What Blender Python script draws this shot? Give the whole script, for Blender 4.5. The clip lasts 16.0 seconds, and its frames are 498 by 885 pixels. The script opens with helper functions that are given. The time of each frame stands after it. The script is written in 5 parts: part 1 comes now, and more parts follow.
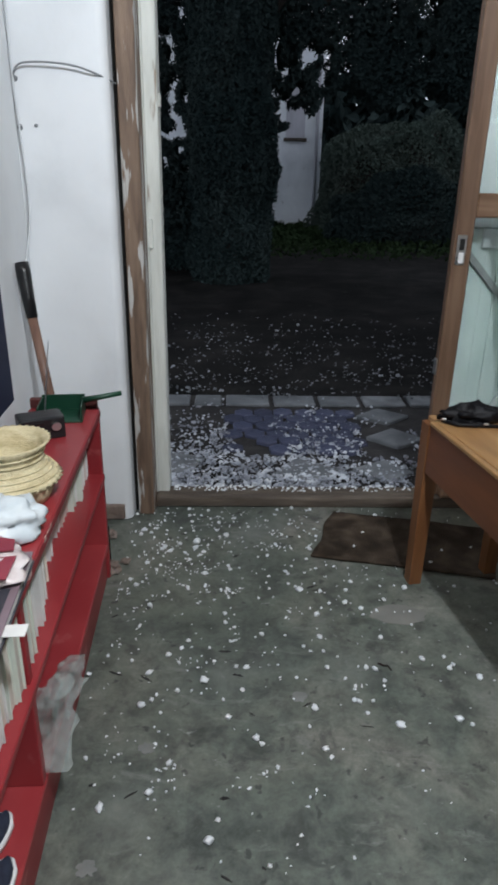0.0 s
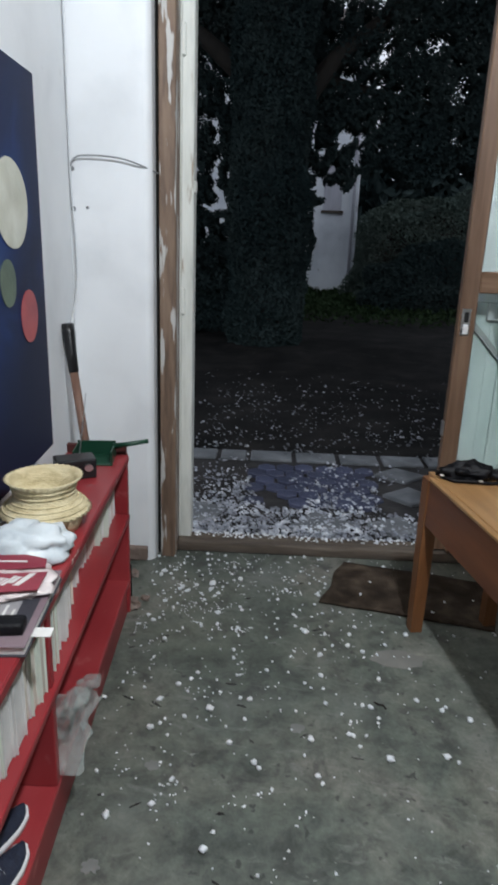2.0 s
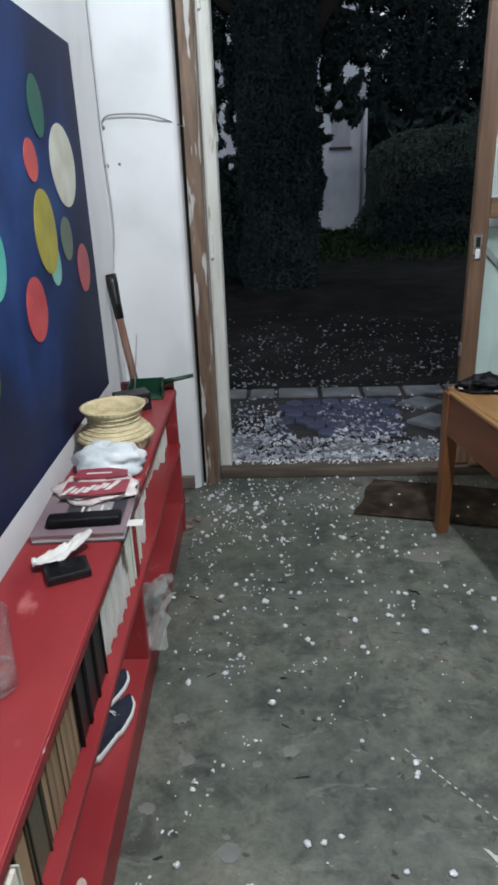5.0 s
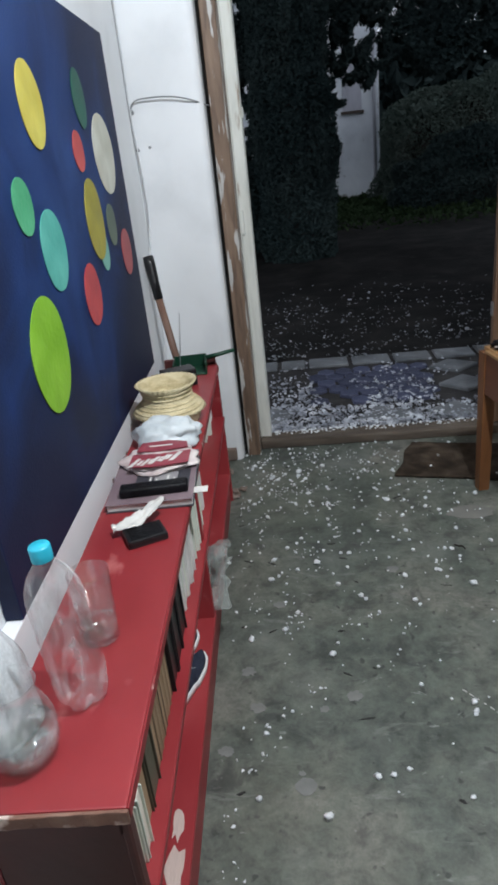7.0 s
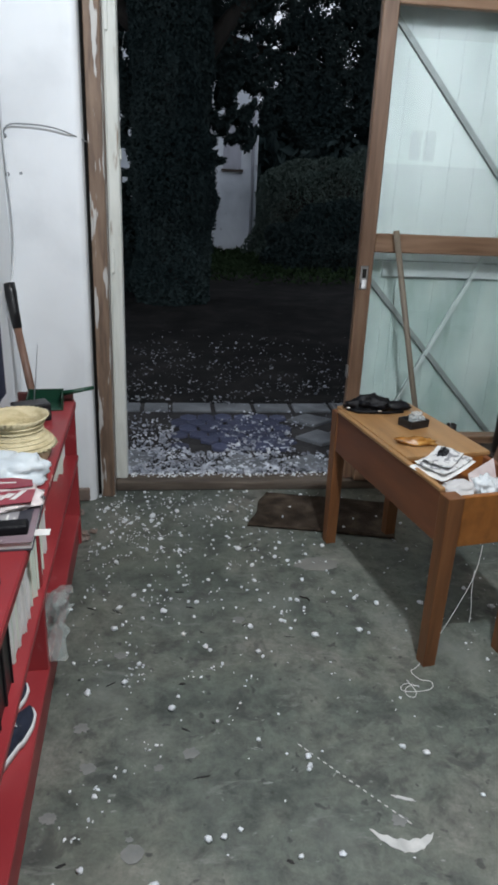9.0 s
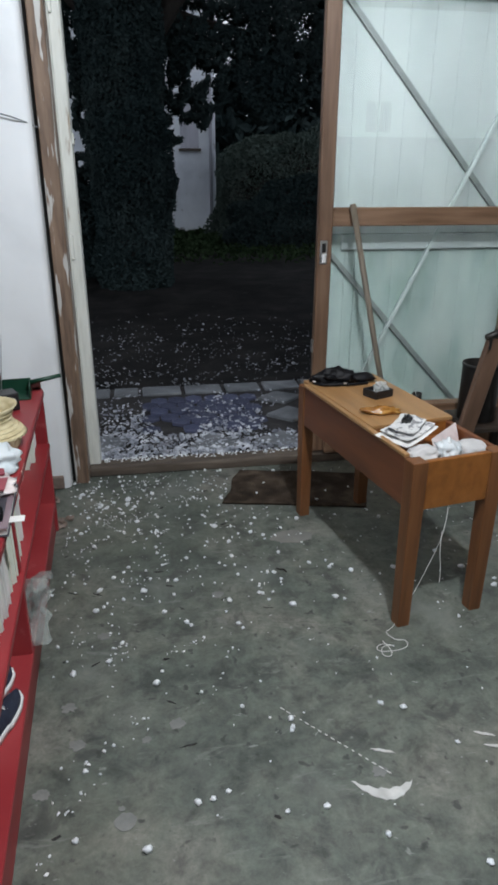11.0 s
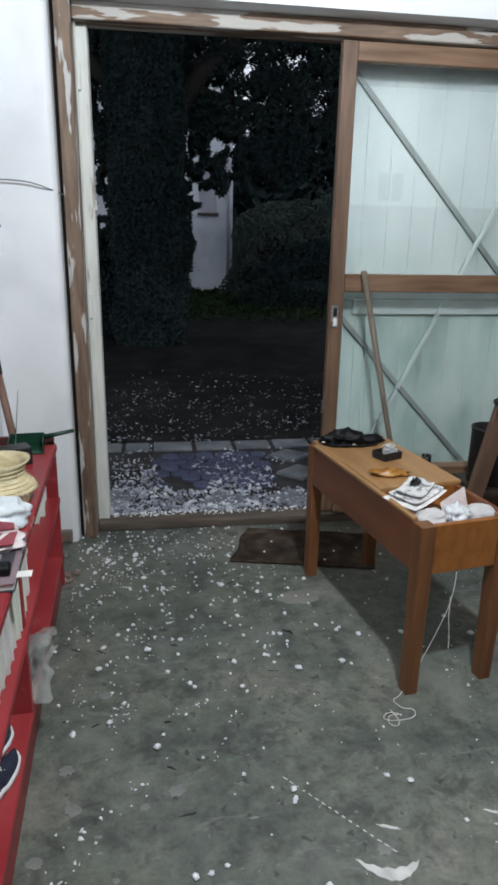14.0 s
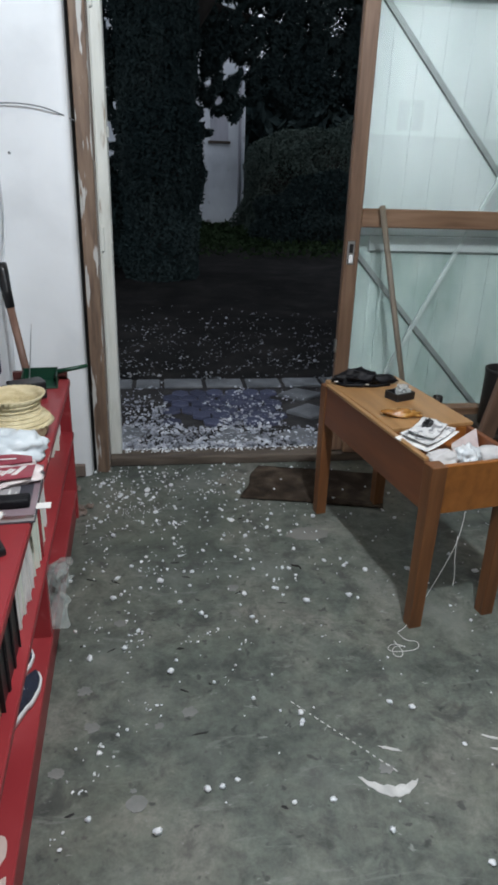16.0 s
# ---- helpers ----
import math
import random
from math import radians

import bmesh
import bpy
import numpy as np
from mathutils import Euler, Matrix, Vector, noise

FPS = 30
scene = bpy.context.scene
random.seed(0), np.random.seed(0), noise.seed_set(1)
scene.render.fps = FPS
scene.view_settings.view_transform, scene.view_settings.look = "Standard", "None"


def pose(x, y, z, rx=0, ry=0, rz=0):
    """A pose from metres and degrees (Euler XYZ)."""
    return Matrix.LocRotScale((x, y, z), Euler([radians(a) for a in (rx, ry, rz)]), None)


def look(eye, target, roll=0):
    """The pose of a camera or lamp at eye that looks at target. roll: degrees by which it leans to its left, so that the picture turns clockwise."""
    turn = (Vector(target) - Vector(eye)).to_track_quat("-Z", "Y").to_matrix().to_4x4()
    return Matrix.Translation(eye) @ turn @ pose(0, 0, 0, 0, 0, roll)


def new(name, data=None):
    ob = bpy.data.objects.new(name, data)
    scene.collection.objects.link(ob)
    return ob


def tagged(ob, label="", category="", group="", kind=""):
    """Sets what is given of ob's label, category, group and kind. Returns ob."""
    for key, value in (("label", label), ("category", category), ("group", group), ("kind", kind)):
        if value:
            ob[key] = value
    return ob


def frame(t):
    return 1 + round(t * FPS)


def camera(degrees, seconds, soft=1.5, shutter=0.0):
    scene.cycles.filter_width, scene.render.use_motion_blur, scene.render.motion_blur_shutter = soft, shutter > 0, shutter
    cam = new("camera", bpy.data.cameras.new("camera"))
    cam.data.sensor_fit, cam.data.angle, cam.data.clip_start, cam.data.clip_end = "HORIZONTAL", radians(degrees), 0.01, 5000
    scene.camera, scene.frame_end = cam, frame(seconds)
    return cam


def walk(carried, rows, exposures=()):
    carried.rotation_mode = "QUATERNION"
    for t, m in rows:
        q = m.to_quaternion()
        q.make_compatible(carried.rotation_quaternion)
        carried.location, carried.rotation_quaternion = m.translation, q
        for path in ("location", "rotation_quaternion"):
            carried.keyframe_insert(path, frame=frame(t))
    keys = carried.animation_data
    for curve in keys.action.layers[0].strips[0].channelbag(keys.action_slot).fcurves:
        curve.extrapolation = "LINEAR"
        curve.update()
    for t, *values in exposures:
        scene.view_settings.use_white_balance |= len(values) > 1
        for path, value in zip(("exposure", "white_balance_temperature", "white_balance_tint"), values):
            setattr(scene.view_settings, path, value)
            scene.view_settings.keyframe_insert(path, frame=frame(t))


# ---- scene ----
cam = camera(41.6, 16.0, soft=3.1, shutter=0.4)
PATH = [
    (0, (0.369, -2.21, 1.236), (0.425, -0.364, 0.47), 1.1),
    (0.5, (0.361, -2.215, 1.24), (0.37, -0.38, 0.445), -0.4),
    (1, (0.363, -2.23, 1.274), (0.373, -0.366, 0.55), -0.2),
    (1.5, (0.411, -2.344, 1.275), (0.313, -0.429, 0.709), 1.3),
    (2, (0.427, -2.396, 1.274), (0.378, -0.489, 0.675), 2.1),
    (2.5, (0.366, -2.426, 1.271), (0.415, -0.54, 0.606), 1.9),
    (3, (0.352, -2.487, 1.27), (0.441, -0.583, 0.665), 0.6),
    (3.5, (0.397, -2.542, 1.271), (0.288, -0.667, 0.585), -0.7),
    (6, (0.366, -2.68, 1.283), (0.243, -0.828, 0.54), -3.4),
    (6.5, (0.354, -2.696, 1.3), (0.129, -0.837, 0.597), -5.0),
    (7, (0.31, -2.738, 1.293), (0.124, -0.917, 0.489), -6.3),
    (7.5, (0.306, -2.765, 1.303), (0.216, -0.896, 0.598), -5.2),
    (8, (0.302, -2.749, 1.294), (0.332, -0.854, 0.656), -1.9),
    (8.5, (0.331, -2.735, 1.303), (0.57, -0.883, 0.588), 2.8),
    (9, (0.33, -2.719, 1.298), (0.566, -0.86, 0.6), 2.5),
    (9.5, (0.337, -2.721, 1.299), (0.54, -0.846, 0.633), 1.0),
    (10, (0.34, -2.76, 1.298), (0.63, -0.906, 0.607), 0.6),
    (12.5, (0.348, -2.76, 1.304), (0.654, -0.946, 0.518), -0.2),
    (13, (0.346, -2.757, 1.294), (0.628, -0.938, 0.511), -0.0),
    (13.5, (0.346, -2.761, 1.295), (0.649, -0.943, 0.518), 1.5),
    (14, (0.345, -2.773, 1.317), (0.63, -0.884, 0.726), 1.1),
    (14.5, (0.352, -2.778, 1.319), (0.641, -0.894, 0.714), 1.9),
    (15, (0.348, -2.781, 1.316), (0.676, -0.931, 0.63), 2.0),
    (15.5, (0.343, -2.794, 1.315), (0.631, -0.955, 0.584), 1.9),
    (16, (0.325, -2.781, 1.319), (0.584, -0.953, 0.551), 1.9),
]
walk(cam, [(t, look(eye, target, roll)) for t, eye, target, roll in PATH])

SKY, BULB, LAMP = 0.95, 205.0, (0.85, -2.15, 2.60)

# ---- world and lamps ----
world = bpy.data.worlds.new("dusk")
scene.world = world
world.use_nodes = True
wn, wl = world.node_tree.nodes, world.node_tree.links
wtex, wramp = wn.new("ShaderNodeTexNoise"), wn.new("ShaderNodeValToRGB")
wtex.inputs["Scale"].default_value = 3.0
wtex.inputs["Detail"].default_value = 5.0
wramp.color_ramp.elements[0].position, wramp.color_ramp.elements[0].color = 0.3, (0.60, 0.68, 0.82, 1)
wramp.color_ramp.elements[1].position, wramp.color_ramp.elements[1].color = 0.75, (0.86, 0.92, 1.0, 1)
wl.new(wtex.outputs["Fac"], wramp.inputs["Fac"])
wl.new(wramp.outputs["Color"], wn["Background"].inputs["Color"])
wn["Background"].inputs["Strength"].default_value = SKY

bulb_data = bpy.data.lights.new("ceiling_bulb_light", "POINT")
bulb_data.energy, bulb_data.shadow_soft_size, bulb_data.color = BULB, 0.06, (0.90, 0.98, 1.06)
bulb_light = new("ceiling_bulb_light", bulb_data)
bulb_light.location = LAMP


# ---- materials ----
def col(c):
    return (*c, 1.0) if len(c) == 3 else c


def material(name, colours, scale=8.0, rough=0.6, metal=0.0, bump=0.15, bump_scale=None, stretch=(1, 1, 1), stops=None, detail=6.0,
             spots=None, spot_scale=30.0, spot_at=0.68, spot_soft=0.05, var=0.0, rough_var=0.1, spec=0.5, coat=0.0, second=0.0, second_scale=1.3, warp=0.3):
    """Colours mixed by two scales of noise, with fine relief; spots: a second colour that shows in patches."""
    m = bpy.data.materials.new(name)
    m.use_nodes = True
    n, l = m.node_tree.nodes, m.node_tree.links
    p = n["Principled BSDF"]
    tc, mp = n.new("ShaderNodeTexCoord"), n.new("ShaderNodeMapping")
    mp.inputs["Scale"].default_value = stretch
    l.new(tc.outputs["Object"], mp.inputs["Vector"])
    t = n.new("ShaderNodeTexNoise")
    t.inputs["Scale"].default_value, t.inputs["Detail"].default_value, t.inputs["Distortion"].default_value = scale, detail, warp
    l.new(mp.outputs["Vector"], t.inputs["Vector"])
    r = n.new("ShaderNodeValToRGB")
    k = len(colours)
    places = stops or ([0.5] if k == 1 else [0.3 + 0.4 * i / (k - 1) for i in range(k)])
    while len(r.color_ramp.elements) < k:
        r.color_ramp.elements.new(0.5)
    while len(r.color_ramp.elements) > max(k, 1):
        r.color_ramp.elements.remove(r.color_ramp.elements[-1])
    for e, at, c in zip(r.color_ramp.elements, places, colours):
        e.position, e.color = at, col(c)
    l.new(t.outputs["Fac"], r.inputs["Fac"])
    out = r.outputs["Color"]
    if second:
        t2 = n.new("ShaderNodeTexNoise")
        t2.inputs["Scale"].default_value, t2.inputs["Detail"].default_value = second_scale, 4.0
        l.new(tc.outputs["Object"], t2.inputs["Vector"])
        mr = n.new("ShaderNodeMapRange")
        mr.inputs["From Min"].default_value, mr.inputs["From Max"].default_value = 0.3, 0.7
        mr.inputs["To Min"].default_value, mr.inputs["To Max"].default_value = 1 - second, 1 + second
        l.new(t2.outputs["Fac"], mr.inputs["Value"])
        mu = n.new("ShaderNodeVectorMath")
        mu.operation = "SCALE"
        l.new(out, mu.inputs[0])
        l.new(mr.outputs["Result"], mu.inputs["Scale"])
        out = mu.outputs["Vector"]
    if spots:
        ts = n.new("ShaderNodeTexNoise")
        ts.inputs["Scale"].default_value, ts.inputs["Detail"].default_value = spot_scale, 5.0
        l.new(mp.outputs["Vector"], ts.inputs["Vector"])
        ms = n.new("ShaderNodeMapRange")
        ms.inputs["From Min"].default_value, ms.inputs["From Max"].default_value = spot_at, spot_at + spot_soft
        l.new(ts.outputs["Fac"], ms.inputs["Value"])
        mx = n.new("ShaderNodeMix")
        mx.data_type = "RGBA"
        l.new(ms.outputs["Result"], mx.inputs[0])
        l.new(out, mx.inputs[6])
        mx.inputs[7].default_value = col(spots)
        out = mx.outputs[2]
    if var:
        oi, hs, mv = n.new("ShaderNodeObjectInfo"), n.new("ShaderNodeHueSaturation"), n.new("ShaderNodeMapRange")
        mv.inputs["To Min"].default_value, mv.inputs["To Max"].default_value = 1 - var, 1 + var
        l.new(oi.outputs["Random"], mv.inputs["Value"])
        l.new(mv.outputs["Result"], hs.inputs["Value"])
        l.new(out, hs.inputs["Color"])
        out = hs.outputs["Color"]
    l.new(out, p.inputs["Base Color"])
    rr = n.new("ShaderNodeMapRange")
    rr.inputs["To Min"].default_value, rr.inputs["To Max"].default_value = max(rough - rough_var, 0.02), min(rough + rough_var, 1)
    l.new(t.outputs["Fac"], rr.inputs["Value"])
    l.new(rr.outputs["Result"], p.inputs["Roughness"])
    p.inputs["Metallic"].default_value = metal
    p.inputs["Specular IOR Level"].default_value = spec
    p.inputs["Coat Weight"].default_value = coat
    if bump:
        tb, b = n.new("ShaderNodeTexNoise"), n.new("ShaderNodeBump")
        tb.inputs["Scale"].default_value, tb.inputs["Detail"].default_value = bump_scale or scale * 6, 6.0
        l.new(mp.outputs["Vector"], tb.inputs["Vector"])
        l.new(tb.outputs["Fac"], b.inputs["Height"])
        b.inputs["Strength"].default_value, b.inputs["Distance"].default_value = bump, 0.01
        l.new(b.outputs["Normal"], p.inputs["Normal"])
    return m


def glass(name, tint=(1, 1, 1), rough=0.02, ior=1.45):
    m = bpy.data.materials.new(name)
    m.use_nodes = True
    p = m.node_tree.nodes["Principled BSDF"]
    p.inputs["Base Color"].default_value = col(tint)
    p.inputs["Transmission Weight"].default_value = 1.0
    p.inputs["Roughness"].default_value, p.inputs["IOR"].default_value = rough, ior
    return m


def film(name, colour, share):
    """Thin clear sheeting: part of the light passes straight through."""
    m = bpy.data.materials.new(name)
    m.use_nodes = True
    n, l = m.node_tree.nodes, m.node_tree.links
    mx, tr, p, t = n.new("ShaderNodeMixShader"), n.new("ShaderNodeBsdfTransparent"), n["Principled BSDF"], n.new("ShaderNodeTexNoise")
    p.inputs["Base Color"].default_value, p.inputs["Roughness"].default_value = col(colour), 0.25
    t.inputs["Scale"].default_value, t.inputs["Detail"].default_value = 25.0, 5.0
    mr = n.new("ShaderNodeMapRange")
    mr.inputs["To Min"].default_value, mr.inputs["To Max"].default_value = share - 0.2, share + 0.25
    l.new(t.outputs["Fac"], mr.inputs["Value"])
    l.new(mr.outputs["Result"], mx.inputs[0])
    l.new(tr.outputs[0], mx.inputs[1])
    l.new(p.outputs[0], mx.inputs[2])
    l.new(mx.outputs[0], n["Material Output"].inputs["Surface"])
    return m


def clear(name, glint=0.0, tint=(1, 1, 1)):
    """Thin-walled clear glass or plastic: see-through, with gloss that grows towards the rim; white streaks stand in
    for highlights.
    """
    m = bpy.data.materials.new(name)
    m.use_nodes = True
    n, l = m.node_tree.nodes, m.node_tree.links
    tr, gl, mx, lw = n.new("ShaderNodeBsdfTransparent"), n.new("ShaderNodeBsdfGlossy"), n.new("ShaderNodeMixShader"), n.new("ShaderNodeLayerWeight")
    tr.inputs["Color"].default_value = col(tint)
    gl.inputs["Roughness"].default_value = 0.06
    lw.inputs["Blend"].default_value = 0.25
    mr = n.new("ShaderNodeMapRange")
    mr.inputs["To Min"].default_value, mr.inputs["To Max"].default_value = 0.04, 0.55
    l.new(lw.outputs["Facing"], mr.inputs["Value"])
    l.new(mr.outputs["Result"], mx.inputs[0])
    l.new(tr.outputs[0], mx.inputs[1])
    l.new(gl.outputs[0], mx.inputs[2])
    last = mx
    if glint:
        # streaky white diffuse, painted by noise in place of bright highlights
        df, m2 = n.new("ShaderNodeBsdfDiffuse"), n.new("ShaderNodeMixShader")
        df.inputs["Color"].default_value = (0.8, 0.82, 0.84, 1)
        tz, mz, hz = n.new("ShaderNodeTexNoise"), n.new("ShaderNodeMapping"), n.new("ShaderNodeMapRange")
        tc = n.new("ShaderNodeTexCoord")
        mz.inputs["Scale"].default_value = (1, 1, 0.35)
        tz.inputs["Scale"].default_value, tz.inputs["Detail"].default_value, tz.inputs["Distortion"].default_value = 34.0, 3.0, 0.6
        hz.inputs["From Min"].default_value, hz.inputs["From Max"].default_value = 0.48, 0.72
        hz.inputs["To Min"].default_value, hz.inputs["To Max"].default_value = 0.25 * glint, 4.0 * glint
        l.new(tc.outputs["Object"], mz.inputs["Vector"])
        l.new(mz.outputs["Vector"], tz.inputs["Vector"])
        l.new(tz.outputs["Fac"], hz.inputs["Value"])
        l.new(hz.outputs["Result"], m2.inputs[0])
        bz = n.new("ShaderNodeBump")
        bz.inputs["Strength"].default_value, bz.inputs["Distance"].default_value = 0.5, 0.004
        l.new(tz.outputs["Fac"], bz.inputs["Height"])
        l.new(bz.outputs["Normal"], gl.inputs["Normal"])
        l.new(mx.outputs[0], m2.inputs[1])
        l.new(df.outputs[0], m2.inputs[2])
        last = m2
    l.new(last.outputs[0], n["Material Output"].inputs["Surface"])
    return m


FILM = film("thin_clear_film", (0.55, 0.58, 0.57), 0.42)
CLOUDY_FILM = film("cloudy_film", (0.46, 0.50, 0.48), 0.30)
PLASTER = material("white_plaster", [(0.66, 0.68, 0.70), (0.76, 0.78, 0.80), (0.80, 0.82, 0.84)], 2.5, 0.7, bump=0.12, bump_scale=22, second=0.05, second_scale=0.9,
                   spots=(0.52, 0.52, 0.51), spot_scale=9, spot_at=0.73, spot_soft=0.1)


def concrete():
    """Old screed: broad stains, mid mottling, grime, pale scuffs and grit."""
    m = bpy.data.materials.new("worn_concrete")
    m.use_nodes = True
    n, l = m.node_tree.nodes, m.node_tree.links
    p, tc = n["Principled BSDF"], n.new("ShaderNodeTexCoord")

    def tex(scale, detail=6.0, rough=0.6, warp=0.0, stretch=None):
        t = n.new("ShaderNodeTexNoise")
        t.inputs["Scale"].default_value, t.inputs["Detail"].default_value = scale, detail
        t.inputs["Roughness"].default_value, t.inputs["Distortion"].default_value = rough, warp
        if stretch:
            mp = n.new("ShaderNodeMapping")
            mp.inputs["Scale"].default_value, mp.inputs["Rotation"].default_value = stretch, (0, 0, 0.5)
            l.new(tc.outputs["Object"], mp.inputs["Vector"])
            l.new(mp.outputs["Vector"], t.inputs["Vector"])
        else:
            l.new(tc.outputs["Object"], t.inputs["Vector"])
        return t.outputs["Fac"]

    def ramp(fac, pairs):
        r = n.new("ShaderNodeValToRGB")
        while len(r.color_ramp.elements) < len(pairs):
            r.color_ramp.elements.new(0.5)
        for e, (at, c) in zip(r.color_ramp.elements, pairs):
            e.position, e.color = at, col(c)
        l.new(fac, r.inputs["Fac"])
        return r.outputs["Color"]

    def mix(kind, fac, a, b):
        x = n.new("ShaderNodeMix")
        x.data_type, x.blend_type = "RGBA", kind
        if isinstance(fac, float):
            x.inputs[0].default_value = fac
        else:
            l.new(fac, x.inputs[0])
        l.new(a, x.inputs[6])
        if isinstance(b, tuple):
            x.inputs[7].default_value = col(b)
        else:
            l.new(b, x.inputs[7])
        return x.outputs[2]

    base = ramp(tex(2.3, 9.0, 0.62, 0.6), [(0.32, (0.055, 0.066, 0.058)), (0.45, (0.094, 0.108, 0.094)), (0.55, (0.120, 0.130, 0.112)), (0.68, (0.172, 0.170, 0.150))])
    base = mix("MULTIPLY", 0.85, base, ramp(tex(15, 10.0, 0.7, 0.4), [(0.30, (0.30, 0.32, 0.31)), (0.48, (0.92, 0.92, 0.91)), (0.66, (1.45, 1.44, 1.40))]))
    base = mix("MULTIPLY", 0.5, base, ramp(tex(70, 6.0, 0.75), [(0.3, (0.55, 0.55, 0.55)), (0.7, (1.4, 1.4, 1.4))]))
    base = mix("MIX", ramp(tex(8, 7.0, 0.65, 0.4), [(0.56, (0, 0, 0)), (0.64, (0.62, 0.62, 0.62))]), base, (0.036, 0.039, 0.037))
    base = mix("MIX", ramp(tex(5, 8.0, 0.7, 0.8, (1.0, 3.2, 1.0)), [(0.58, (0, 0, 0)), (0.68, (0.5, 0.5, 0.5))]), base, (0.23, 0.235, 0.22))
    base = mix("MIX", ramp(tex(1.1, 4.0), [(0.50, (0, 0, 0)), (0.70, (0.35, 0.35, 0.35))]), base, (0.10, 0.112, 0.078))
    base = mix("MIX", ramp(tex(26, 3.0, 0.5, 0.3), [(0.645, (0, 0, 0)), (0.70, (0.75, 0.75, 0.75))]), base, (0.028, 0.031, 0.029))
    base = mix("MIX", ramp(tex(21, 5.0, 0.6, 0.5, (1.0, 1.6, 1.0)), [(0.655, (0, 0, 0)), (0.71, (0.65, 0.65, 0.65))]), base, (0.30, 0.315, 0.30))
    base = mix("MIX", ramp(tex(3.1, 3.0, 0.5), [(0.58, (0, 0, 0)), (0.72, (0.45, 0.45, 0.45))]), base, (0.19, 0.205, 0.185))
    l.new(base, p.inputs["Base Color"])
    rr = n.new("ShaderNodeMapRange")
    rr.inputs["To Min"].default_value, rr.inputs["To Max"].default_value = 0.38, 0.75
    l.new(tex(9, 6.0), rr.inputs["Value"])
    l.new(rr.outputs["Result"], p.inputs["Roughness"])
    b = n.new("ShaderNodeBump")
    b.inputs["Strength"].default_value, b.inputs["Distance"].default_value = 0.25, 0.006
    l.new(tex(45, 8.0, 0.7), b.inputs["Height"])
    l.new(b.outputs["Normal"], p.inputs["Normal"])
    return m


CONCRETE = concrete()
CEILING = material("unseen_dark_ceiling", [(0.16, 0.11, 0.07), (0.24, 0.17, 0.11)], 3, 0.7, stretch=(0.5, 6, 1))
FAR_WALL = material("dull_plaster", [(0.17, 0.16, 0.145), (0.24, 0.23, 0.21)], 2, 0.8, second=0.1)
WOOD_FRAME = material("stripped_frame_wood", [(0.10, 0.065, 0.045), (0.165, 0.108, 0.074), (0.22, 0.15, 0.105)], 9, 0.6, stretch=(5, 5, 0.7), bump=0.25,
                      spots=(0.46, 0.45, 0.43), spot_scale=5.5, spot_at=0.55, spot_soft=0.03, detail=8)
WOOD_FRAME_H = material("stripped_header_wood", [(0.12, 0.076, 0.05), (0.185, 0.12, 0.08), (0.25, 0.17, 0.12)], 9, 0.6, stretch=(0.7, 5, 5), bump=0.25,
                        spots=(0.46, 0.43, 0.39), spot_scale=5.5, spot_at=0.50, spot_soft=0.03, detail=8)
WHITE_WOOD = material("weathered_white_paint", [(0.50, 0.51, 0.47), (0.62, 0.63, 0.59), (0.68, 0.69, 0.65)], 7, 0.55, stretch=(4, 4, 0.6), bump=0.25,
                      spots=(0.28, 0.22, 0.16), spot_scale=4, spot_at=0.68, spot_soft=0.04)
DOOR_WOOD = material("varnished_door_wood", [(0.098, 0.054, 0.032), (0.142, 0.083, 0.052), (0.18, 0.110, 0.070)], 6, 0.42, stretch=(6, 6, 0.5), bump=0.08, second=0.12)
DOOR_WOOD_H = material("varnished_rail_wood", [(0.125, 0.070, 0.040), (0.18, 0.106, 0.064), (0.23, 0.142, 0.090)], 6, 0.42, stretch=(0.5, 6, 6), bump=0.08, second=0.12)
SILL_WOOD = material("worn_sill_wood", [(0.06, 0.045, 0.035), (0.10, 0.078, 0.060), (0.15, 0.12, 0.095)], 8, 0.7, stretch=(0.6, 5, 5), bump=0.4, second=0.2)
DARK_GAP = material("dark_gap", [(0.012, 0.011, 0.010), (0.02, 0.018, 0.016)], 8, 0.9)
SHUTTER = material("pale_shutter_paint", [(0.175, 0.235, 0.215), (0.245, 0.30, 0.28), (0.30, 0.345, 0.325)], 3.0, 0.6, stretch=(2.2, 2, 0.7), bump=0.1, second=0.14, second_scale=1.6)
# upper boards: the pane's bright reflection is put into the paler colour
SHUTTER_PALE = material("shutter_paint_with_reflection", [(0.225, 0.26, 0.25), (0.29, 0.325, 0.315), (0.335, 0.365, 0.355)], 2.0, 0.6, stretch=(2.2, 2, 0.6), bump=0.1, second=0.12, second_scale=1.5)
# dark braces: the shadow on them is put into this grey
BRACE_DARK = material("shaded_grey_brace", [(0.09, 0.105, 0.10), (0.14, 0.155, 0.15)], 8, 0.6, stretch=(2, 2, 2))
BRACE_PALE = material("pale_brace", [(0.27, 0.31, 0.30), (0.35, 0.39, 0.375)], 8, 0.6)
PANE = glass("window_glass", (0.97, 0.99, 0.98), 0.0, 1.5)
STEEL = material("worn_steel", [(0.55, 0.55, 0.56), (0.7, 0.7, 0.7)], 20, 0.3, metal=1.0, bump=0.05)
RED = material("red_paint", [(0.205, 0.017, 0.022), (0.262, 0.026, 0.031), (0.32, 0.042, 0.046)], 4, 0.40, bump=0.06, second=0.12, second_scale=2.2, spots=(0.44, 0.13, 0.125), spot_scale=11, spot_at=0.655,
               spot_soft=0.09, stretch=(1, 0.6, 1), rough_var=0.16)
